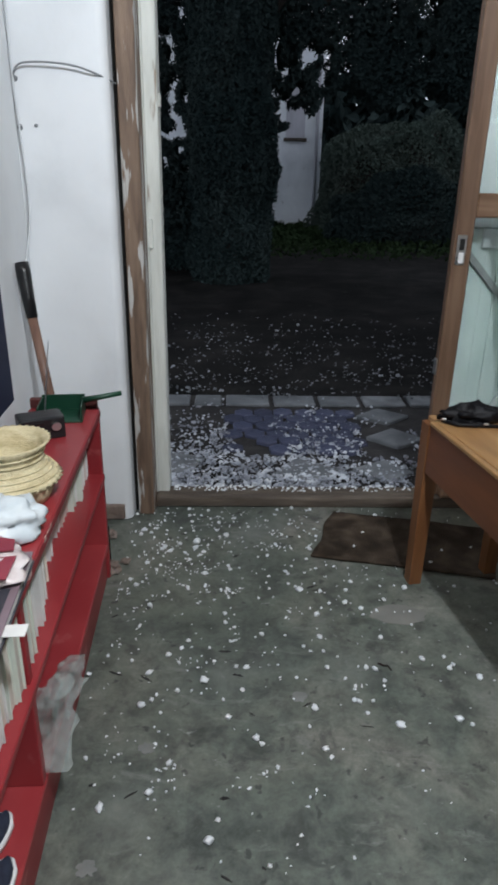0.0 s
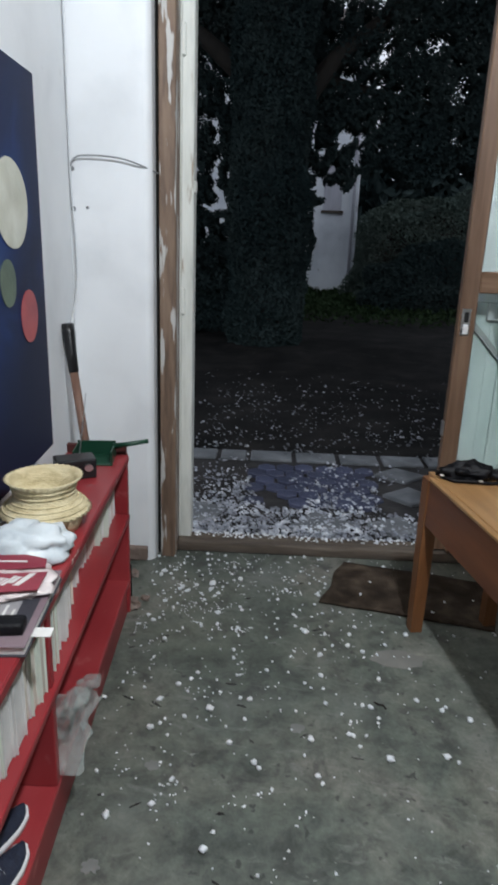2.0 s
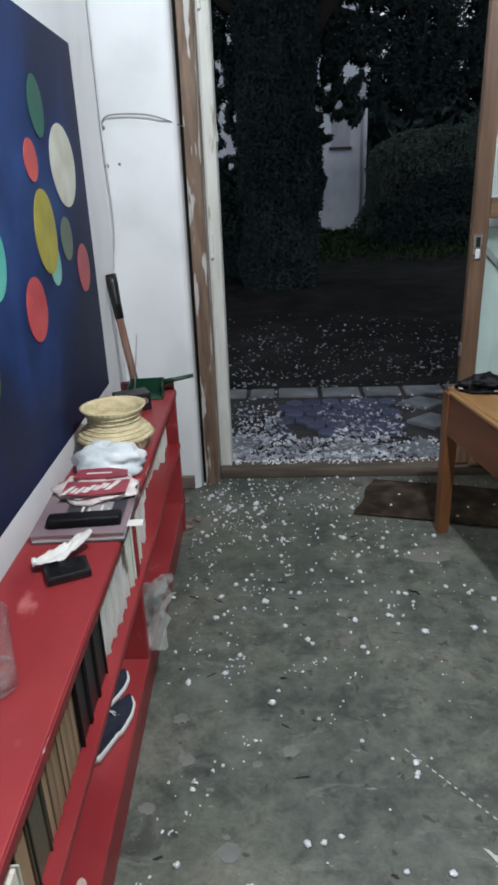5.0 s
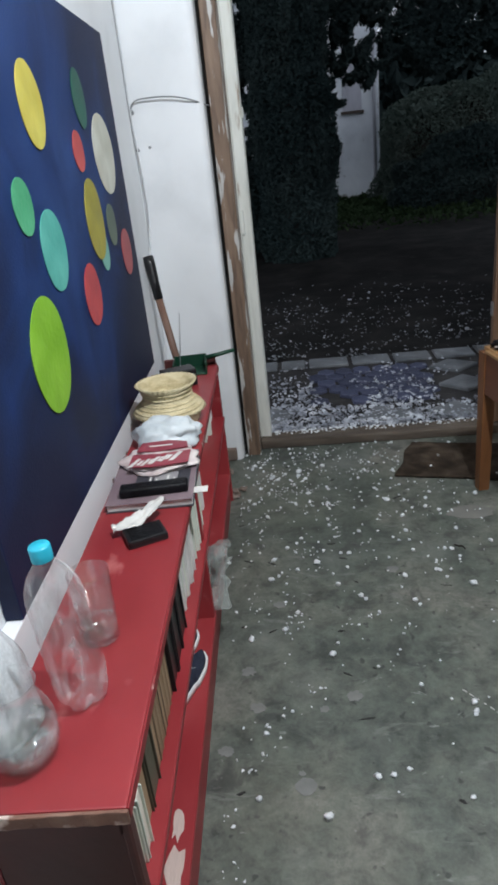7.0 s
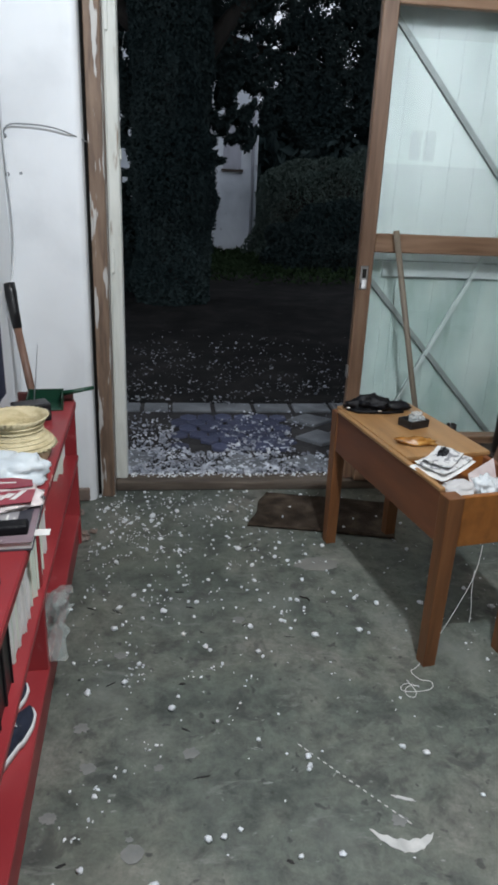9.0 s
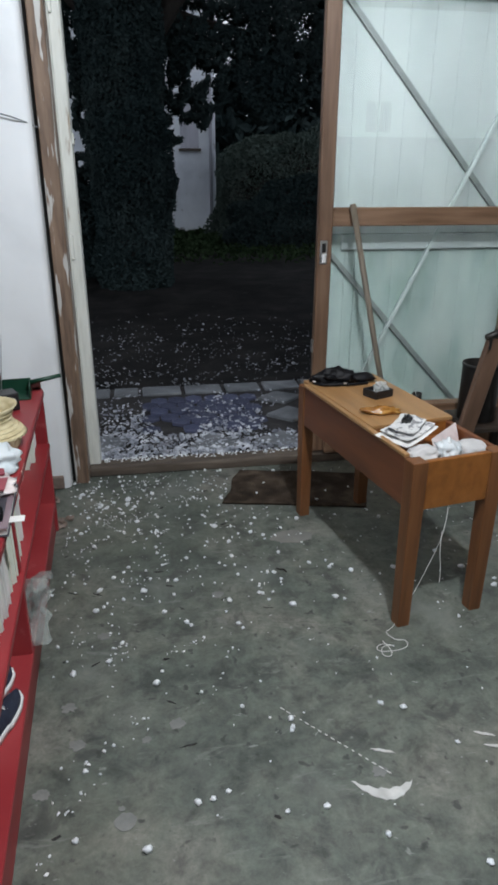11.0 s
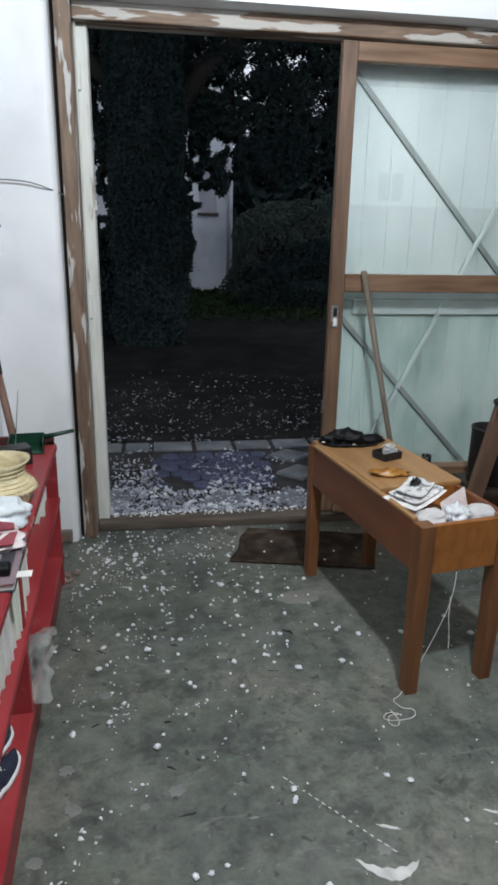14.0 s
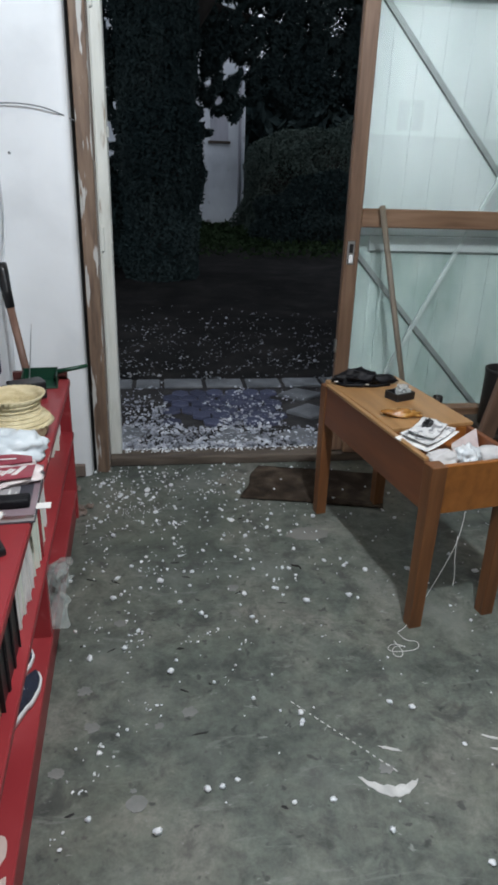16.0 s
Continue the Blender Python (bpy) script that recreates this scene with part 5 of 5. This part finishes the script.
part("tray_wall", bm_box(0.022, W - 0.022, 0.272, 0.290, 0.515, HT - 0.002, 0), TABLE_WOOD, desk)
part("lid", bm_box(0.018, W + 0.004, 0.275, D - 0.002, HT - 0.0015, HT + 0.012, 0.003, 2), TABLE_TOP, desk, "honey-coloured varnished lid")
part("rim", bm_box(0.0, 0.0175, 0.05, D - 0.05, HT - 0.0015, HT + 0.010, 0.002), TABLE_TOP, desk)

LID = HT + 0.0125
bagd = thing("camera_bag", "small black strapped pouch lying on the desk", "pouch", DESK @ pose(0.145, 0.725, LID, 0, 0, -14) @ Matrix.Scale(0.9, 4))
part("body", bm_blob((0.085, 0.040, 0.040), 0.6, 2.2, 4, 5.1, -0.022), BLACK_CLOTH, bagd, "", True, pose(-0.045, 0, 0.022))
part("flap", bm_blob((0.070, 0.032, 0.022), 0.3, 2.5, 3, 2.1, -0.012), BLACK_CLOTH, bagd, "", True, pose(0.075, 0.02, 0.016))
strap = part("strap", bm_tube([(-0.13, -0.01, 0.008), (-0.09, -0.045, 0.008), (-0.02, -0.048, 0.010), (0.03, -0.042, 0.006), (0.10, -0.02, 0.006)], 0.006, 8), BLACK_CLOTH, bagd, "", True)
for xx, yy in ((-0.128, -0.015), (-0.005, -0.05)):
    part("buckle", bm_box(xx - 0.008, xx + 0.008, yy - 0.006, yy + 0.006, 0.012, 0.018, 0.002), STEEL, strap, "steel buckle")
ash = thing("ashtray", "square black ashtray with a crumpled clear wrapper", "ashtray", DESK @ pose(0.192, 0.545, LID, 0, 0, 14))
bm = bm_box(-0.042, 0.042, -0.034, 0.034, 0, 0.006, 0.002)
for a, b, c, d in ((-0.042, 0.042, -0.034, -0.028), (-0.042, 0.042, 0.028, 0.034), (-0.042, -0.036, -0.028, 0.028), (0.036, 0.042, -0.028, 0.028)):
    bm_box(a, b, c, d, 0.006, 0.028, 0.0015, into=bm)
part("dish", bm, BLACK, ash)
single("wrapper", bm_blob((0.026, 0.022, 0.020), 0.5, 3, 3, 8.0), FILM, "crumpled clear plastic wrapper in the ashtray", "wrapper", DESK @ pose(0.202, 0.548, LID + 0.030), smooth=False)
single("amber_wrapper", bm_blob((0.062, 0.023, 0.015), 0.5, 2.5, 3, 2.7, -0.008), AMBER, "crumpled amber plastic wrapper on the desk", "wrapper", DESK @ pose(0.105, 0.375, LID + 0.009, 0, 0, -18), smooth=True)


def sheet(w, d, curl, seed, lift=0.0):
    bm = bmesh.new()
    bmesh.ops.create_grid(bm, x_segments=12, y_segments=12, size=0.5)
    for v in bm.verts:
        x, yy = v.co.x * w, v.co.y * d
        v.co = Vector((x, yy, 0.004 + curl * (abs(v.co.x) ** 3 * 4) + 0.5 * curl * noise.noise((v.co.x * 3, v.co.y * 3, seed)) + lift * v.co.x))
    return bmesh.ops.solidify(bm, geom=bm.faces[:], thickness=0.0006) and bm


mag = thing("magazine", "open dog-eared printed booklet on the edge of the tray", "magazine", DESK @ pose(0.092, 0.190, HT + 0.010, 4, -8, 24) @ Matrix.Scale(0.86, 4))
part("sheet", sheet(0.20, 0.135, 0.014, 1.0), PAPER, mag)
part("sheet", sheet(0.17, 0.12, 0.016, 2.0), NEWSPRINT, mag, "printed page", m=pose(0.012, 0.005, 0.008))
part("sheet", sheet(0.13, 0.10, 0.020, 3.0), NEWSPRINT, mag, "printed page", m=pose(0.02, 0.015, 0.014, 0, 0, 12))
single("clip", bm_blob((0.020, 0.012, 0.018), 0.5, 3, 3, 4.2), BLACK, "black binder clip on the booklet", "clip", DESK @ pose(0.112, 0.225, HT + 0.038, 0, 0, 20))
single("tissue", bm_blob((0.058, 0.036, 0.030), 0.32, 2.2, 4, 6.2, -0.022), TISSUE, "crumpled white tissue in the desk tray", "tissue", DESK @ pose(0.085, 0.085, HT - 0.018), smooth=True)
single("plastic_bag", bm_blob((0.040, 0.035, 0.036), 0.45, 2.4, 4, 9.2, -0.022), BAG_FILM, "small knotted clear plastic bag in the desk tray", "bag", DESK @ pose(0.165, 0.075, HT - 0.015), smooth=True)
bm = bm_lathe([(0.0, 0.0), (0.040, 0.0), (0.052, 0.010), (0.050, 0.020), (0.054, 0.026), (0.050, 0.036), (0.052, 0.042), (0.044, 0.052), (0.028, 0.058), (0.0, 0.060)], 40,
              lambda i, a: 1 + 0.05 * math.sin(3 * a + i) + 0.03 * math.sin(8 * a + 2 * i), cap=False)
single("folded_cloth", bm, TISSUE, "rolled white cloth lying in the desk tray", "cloth", DESK @ pose(0.250, 0.076, HT - 0.043, 0, 0, 10) @ Matrix.Scale(0.86, 4), smooth=True)
single("card", bm_slab([(-0.055, 0.0), (0.055, 0.0), (0.062, 0.062), (-0.020, 0.040), (-0.055, 0.030)], -0.0008, 0.0008), PACK_FILM, "pinkish paper standing in the tray", "paper", DESK @ pose(0.225, 0.165, HT - 0.036, 62, 0, 12))
wire("string", [(1.205, -1.170, 0.405), (1.195, -1.19, 0.34), (1.17, -1.17, 0.22), (1.13, -1.15, 0.08), (1.10, -1.14, 0.006), (1.06, -1.19, 0.004), (1.03, -1.20, 0.004), (1.05, -1.245, 0.004), (1.085, -1.245, 0.004), (1.075, -1.285, 0.004), (1.0, -1.29, 0.004),
                (0.975, -1.275, 0.004), (1.0, -1.25, 0.005), (1.04, -1.27, 0.006), (1.0, -1.262, 0.005), (0.985, -1.30, 0.004), (1.01, -1.315, 0.004), (1.025, -1.285, 0.005), (1.01, -1.24, 0.004)], 0.0010, STRING, "loose white string hanging from the desk to the floor")
wire("string", [(1.19, -1.18, 0.33), (1.185, -1.19, 0.26), (1.20, -1.185, 0.20), (1.197, -1.19, 0.16)], 0.0010, STRING, "loose end of white string under the desk")

# mat under the desk
bm = bmesh.new()
bmesh.ops.create_grid(bm, x_segments=26, y_segments=18, size=0.5)
for v in bm.verts:
    x, yy = v.co.x * 0.60, v.co.y * 0.33
    edge_in = 1 + 0.05 * noise.noise((x * 9, yy * 9, 1))
    v.co = Vector((x * edge_in + 0.12 * yy, yy * edge_in, 0.011 + 0.006 * noise.noise((x * 8, yy * 8, 0))))
low = bmesh.ops.extrude_face_region(bm, geom=bm.faces[:])["geom"]
for v in low:
    if isinstance(v, bmesh.types.BMVert):
        v.co.z = 0.001
single("doormat", bm, MAT_BROWN, "worn brown doormat partly under the desk", "mat", pose(1.005, -0.178, 0.0015, 0, 0, -13), smooth=True)

# pole, mug, pot, stool and plank by the glass door
single("pole", bm_tube([(1.52, -0.04, 0.0), (1.40, 0.02, 0.56), (1.272, 0.092, 1.195)], [0.012, 0.0125, 0.013], 12), POLE_WOOD, "weathered wooden broom pole leaning on the door", "pole", smooth=True)
mug = thing("mug", "small dark cup on the door's bottom rail", "mug", pose(1.655, 0.103, 0.2752))
part("body", bm_lathe([(0.0, 0), (0.022, 0), (0.024, 0.004), (0.024, 0.055), (0.022, 0.055), (0.021, 0.006), (0.0, 0.006)], 20, cap=False), POT, mug, smooth=True)
part("spoon", bm_tube([(0.004, 0, 0.01), (-0.010, 0.004, 0.075)], 0.002, 6), STEEL, mug)
stool = thing("stool", "low dark wooden stool beside the desk", "stool", pose(1.90, -0.12, 0))
part("seat", bm_box(-0.15, 0.15, -0.13, 0.13, 0.245, 0.270, 0.004), DARK_STOOL, stool)
for x in (-0.13, 0.10):
    for yy in (-0.11, 0.08):
        part("leg", bm_box(x, x + 0.03, yy, yy + 0.03, 0, 0.245, 0.002), DARK_STOOL, stool)
pot = thing("pot", "black metal canister on the low stool", "pot", pose(1.850, -0.12, 0.2705))
part("body", bm_lathe([(0.0, 0), (0.078, 0), (0.084, 0.006), (0.084, 0.245), (0.087, 0.25), (0.087, 0.262), (0.080, 0.262), (0.078, 0.02), (0.0, 0.02)], 30, cap=False), POT, pot, smooth=True)
plank = thing("press_stand", "brown wooden plank with a dark clamp leaning by the stool", "stand", pose(1.665, -0.275, 0))
bm = bm_box(-0.036, 0.036, -0.016, 0.016, 0.0, 0.70, 0.003)
part("board", bm, PLANK, plank, m=pose(0, 0, 0.006, 0, 12, 0))
part("clamp", bm_tube([(0.085, -0.02, 0.690), (0.14, -0.015, 0.705), (0.22, -0.01, 0.695)], [0.012, 0.017, 0.014], 10), POT, plank, "dark iron clamp", True)
part("screw", bm_tube([(0.105, -0.03, 0.69), (0.102, -0.03, 0.64)], 0.006, 8), POT, plank)

# ---- floor marks ----
def blot(name, cx, cy, rx, ry, seed, mat, label, rough=0.25, z=0.0022, turn=0):
    pts = []
    for k in range(36):
        a = 2 * math.pi * k / 36
        s = 1 + rough * noise.noise((2 * math.cos(a) + seed, 2 * math.sin(a), seed)) + 0.4 * rough * noise.noise((6 * math.cos(a), 6 * math.sin(a), seed))
        pts.append((rx * s * math.cos(a), ry * s * math.sin(a)))
    return single(name, bm_slab(pts, -0.0015, 0.0), mat, label, "floor stain", pose(cx, cy, z, 0, 0, turn), kind="structure")


blot("floor_patch", 0.880, -0.585, 0.085, 0.048, 2.0, PALE_PATCH, "pale worn patch in the concrete", 0.2)
blot("paint_spot", 0.249, -1.719, 0.024, 0.022, 5.0, SPLASH, "round dried paint spot on the concrete", 0.15)
for k, (x, yy, s) in enumerate(((0.241, -1.685, 0.008), (0.840, -1.685, 0.018), (0.133, -1.49, 0.02), (0.38, -1.46, 0.02), (0.30, -1.50, 0.012), (0.06, -1.62, 0.018), (0.55, -0.92, 0.02), (0.18, -1.08, 0.018), (0.10, -1.36, 0.02), (0.47, -1.98, 0.02))):
    blot("paint_spot", x, yy, s, s * 0.85, 7.0 + k, SPLASH, "small dried paint spot on the concrete", 0.5, 0.0018)
crescent = [(0.765 + 0.142 * t, -1.700 - 0.052 * math.sin(math.pi * t) ** 0.8 + 0.002 * math.sin(40 * t) - 0.02 * t) for t in [i / 16 for i in range(17)]]
crescent += [(0.765 + 0.142 * t, -1.700 - 0.022 * math.sin(math.pi * t) + 0.003 * math.sin(31 * t) - 0.02 * t) for t in [1 - i / 16 for i in range(1, 16)]]
single("paint_splash", bm_slab(crescent, 0.0006, 0.0024), WHITE_SPLASH, "crescent of dried white paint on the concrete", "floor stain", kind="structure")
rng = random.Random(2)
for k in range(17):
    t = k / 16
    x, yy = 0.655 + 0.205 * t, -1.455 - 0.235 * t
    blot("paint_dash", x, yy, rng.uniform(0.003, 0.007), 0.0016, 30.0 + k, WHITE_SPLASH, "dash of white paint in a dotted line", 0.3, 0.002, -47)
for k, (x, yy, a) in enumerate(((0.868, -1.628, -20), (1.14, -1.62, -25), (1.15, -1.66, -15))):
    blot("paint_dash", x, yy, 0.026, 0.004, 60.0 + k, WHITE_SPLASH, "stroke of white paint on the concrete", 0.5, 0.002, a)
for k in range(26):
    x, yy = rng.uniform(-0.02, 0.8), rng.uniform(-1.8, 0.05)
    blot("dark_stain", x, yy, rng.uniform(0.004, 0.018), rng.uniform(0.0015, 0.004), 90.0 + k, FLAG, "dark smear ground into the concrete", 0.8, 0.0014 + 0.00001 * k, rng.uniform(-40, 40))
# clear bag in the bottom shelf
bm = bmesh.new()
rows = []
for i in range(17):
    s = i / 16
    row = []
    for j in range(13):
        u = j / 12 - 0.5
        fold = noise.noise((u * 7, s * 5, 3.0)) * 0.020 + noise.noise((u * 17, s * 13, 8.0)) * 0.007
        row.append(bm.verts.new((0.022 * math.cos(u * 2.6) + fold + 0.010 * s, -0.10 + 0.21 * s + 0.03 * noise.noise((u * 4, s * 2, 1.0)), max(0.0, (0.5 + u) * (0.055 + 0.10 * s ** 1.5) * (1 - 0.25 * noise.noise((s * 6, 2.0, u)))) + 0.0015)))
    rows.append(row)
for a, b in zip(rows, rows[1:]):
    for j in range(12):
        bm.faces.new((a[j], a[j + 1], b[j + 1], b[j]))
geom = bmesh.ops.extrude_face_region(bm, geom=bm.faces[:])["geom"]
for v in geom:
    if isinstance(v, bmesh.types.BMVert):
        v.co += Vector((-0.018 - 0.012 * noise.noise(v.co * 25), 0.0, 0.0))
bmesh.ops.recalc_face_normals(bm, faces=bm.faces[:])
for v in bm.verts:
    v.co.x *= 1.5
    v.co.y *= 1.25
    v.co.z *= 1.25
single("plastic_bag", bm, CLOUDY_FILM, "crumpled clear plastic bag spilling out of the bottom shelf", "bag", LEFT @ pose(0.212, -1.125, 0.1268, 0, 0, 180), smooth=False)
single("twig", bm_tube([(0, 0, 0.003), (0.012, -0.014, 0.006), (0.024, -0.012, 0.004), (0.03, -0.028, 0.003)], 0.0025, 6), BARK, "small dark twig on the concrete", "twig", pose(0.775, -0.80, 0.001))

# ---- hail ----
def stone_mesh(seed, mat):
    bm = bmesh.new()
    bmesh.ops.create_icosphere(bm, subdivisions=2, radius=1.0)
    for v in bm.verts:
        d = v.co.normalized()
        v.co = d * (1 + 0.55 * noise.noise(d * 1.6 + Vector((seed, 0, 0))) + 0.22 * noise.noise(d * 3.6 + Vector((0, seed, 0))))
        v.co.z *= 0.68
    return mesh_of("hailstone", bm, mat, True)


STONES = [stone_mesh(3.7 * k, ICE) for k in range(10)]
rng = random.Random(77)


def hailstone(x, yy, s, z=0.0):
    ob = new("hailstone", rng.choice(STONES))
    ob.matrix_basis = pose(x, yy, z + 0.58 * s, rng.uniform(-12, 12), rng.uniform(-12, 12), rng.uniform(0, 360)) @ Matrix.Diagonal((s * rng.uniform(0.75, 1.35), s * rng.uniform(0.75, 1.1), s, 1))
    tagged(ob, "white hailstone on the concrete floor", "hailstone", "hailstones on the floor")


BIG = ((0.331, -1.308, 0.0125), (0.296, -1.794, 0.0120), (0.669, -1.494, 0.010), (0.667, -1.522, 0.008), (0.972, -1.502, 0.009), (0.918, -1.480, 0.008), (0.802, -1.842, 0.010), (0.692, -1.755, 0.008), (0.409, -1.698, 0.009), (0.480, -1.681, 0.007),
       (0.434, -1.053, 0.010), (0.447, -1.070, 0.008), (0.236, -1.122, 0.009), (0.739, -0.817, 0.009), (0.762, -0.822, 0.009), (0.936, -0.997, 0.010), (0.962, -1.015, 0.008), (0.592, -0.461, 0.012), (0.632, -0.589, 0.011), (0.250, -0.175, 0.017),
       (0.052, -0.089, 0.011), (0.203, -0.766, 0.009), (0.152, -0.948, 0.010), (0.199, -1.198, 0.010), (0.102, -1.233, 0.010), (1.294, -1.164, 0.007), (1.384, -0.779, 0.010), (0.774, -0.177, 0.010), (0.986, -1.935, 0.008))
for x, yy, s in BIG:
    hailstone(x, yy, 0.86 * s)
small = []
while len(small) < 215:
    yy = 0.085 - abs(rng.gauss(0, 0.85))
    x = rng.gauss(0.38, 0.38) if rng.random() < 0.75 else rng.uniform(0.0, 1.6)
    if yy < -2.5 or x < 0.0 - 0.04 * yy or x > 1.9 or (0.7 < x < 1.3 and -0.4 < yy < 0.0):
        continue
    small.append((x, yy, min(max(rng.gauss(0.0052, 0.0022), 0.0022), 0.0105)))
for x, yy, s in small:
    hailstone(x, yy, s)
for k in range(7):
    hailstone(rng.uniform(0.78, 1.25), rng.uniform(-0.34, -0.06), rng.uniform(0.004, 0.007), 0.017)


def hail_field(name, label, places, mat):
    """Hailstones beyond counting, in one mesh."""
    ico = bmesh.new()
    bmesh.ops.create_icosphere(ico, subdivisions=1, radius=1.0)
    base = np.array([v.co[:] for v in ico.verts])
    tri = np.array([[v.index for v in f.verts] for f in ico.faces])
    ico.free()
    r = np.random.RandomState(5)
    verts, faces = [], []
    for i, (x, yy, z, s) in enumerate(places):
        q = base * (s * r.uniform(0.6, 1.35, 3) * (1, 1, 0.75)) * (1 + 0.30 * r.normal(size=(len(base), 1)))
        verts.append(q + (x, yy, z))
        faces.append(tri + i * len(base))
    me = bpy.data.meshes.new(name)
    me.from_pydata(np.concatenate(verts).tolist(), [], np.concatenate(faces).tolist())
    me.materials.append(mat)
    return tagged(new(name, me), label, "hail", kind="stuff")


places = []
while len(places) < 6600:
    x, yy = rng.uniform(-0.6, 2.4), 0.27 + abs(rng.gauss(0, 0.50))
    if yy > 1.75 or (x > 0.95 and rng.random() < 0.45 + 0.3 * (x - 0.95)) or (yy > 0.75 and noise.noise((x * 3, yy * 3, 5)) < -0.22 + 0.25 * (yy - 0.7)):
        continue
    s = min(max(rng.gauss(0.0060, 0.003), 0.0025), 0.015)
    pile = 0.045 * max(0.0, 1 - (yy - 0.25) / 0.28)
    places.append((x, yy, GZ + 0.018 + rng.uniform(0.2, 1.0) * pile + 0.4 * s, s))
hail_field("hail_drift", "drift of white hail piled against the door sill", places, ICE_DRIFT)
places = []
while len(places) < 1900:
    x, yy = rng.uniform(-1.2, 3.2), rng.uniform(1.6, 5.0)
    if rng.random() < (yy - 1.4) / 3.0 or noise.noise((x * 4.0, yy * 4.0, 9)) < -0.12:
        continue
    s = min(max(rng.gauss(0.0055, 0.003), 0.0025), 0.014)
    places.append((x, yy, GZ + (0.03 if yy < 1.75 else 0.035 * noise.noise((x * 0.9, yy * 0.9, 0)) + 0.02 * max(0, yy - 4)) + 0.3 * s, s))
hail_field("hail_scatter", "hail scattered over the dark soil of the yard", places, ICE_SCATTER)
places = []
while len(places) < 330:
    yy = 0.09 - abs(rng.gauss(0, 0.8))
    x = rng.uniform(0.0, 1.7)
    if yy < -2.5:
        continue
    s = rng.uniform(0.0012, 0.0028)
    places.append((x, yy, 0.0015 + 0.6 * s, s))
while len(places) < 520:
    x, yy = abs(rng.gauss(0.0, 0.42)) + 0.0, 0.08 - abs(rng.gauss(0, 0.42))
    s = min(max(rng.gauss(0.0034, 0.0014), 0.0014), 0.0065)
    if yy > -1.6 and x < 1.2:
        places.append((x, yy, 0.0015 + 0.6 * s, s))
for k in range(75):
    cx, cy = abs(rng.gauss(0.05, 0.45)), -abs(rng.gauss(0.1, 0.75))
    if cy < -2.2:
        continue
    for i in range(rng.randint(3, 7)):
        s = rng.uniform(0.0014, 0.0042)
        places.append((max(cx + rng.gauss(0, 0.018), 0.0 - 0.04 * cy), cy + rng.gauss(0, 0.018), 0.0015 + 0.5 * s, s))
for k in range(160):
    x, s = rng.uniform(0.14, 1.1), rng.uniform(0.003, 0.007)
    places.append((x, rng.uniform(0.15, 0.20), 0.043 + 0.7 * s, s))
hail_field("hail_crumbs", "fine crumbs of hail on the concrete and the sill", places, ICE)
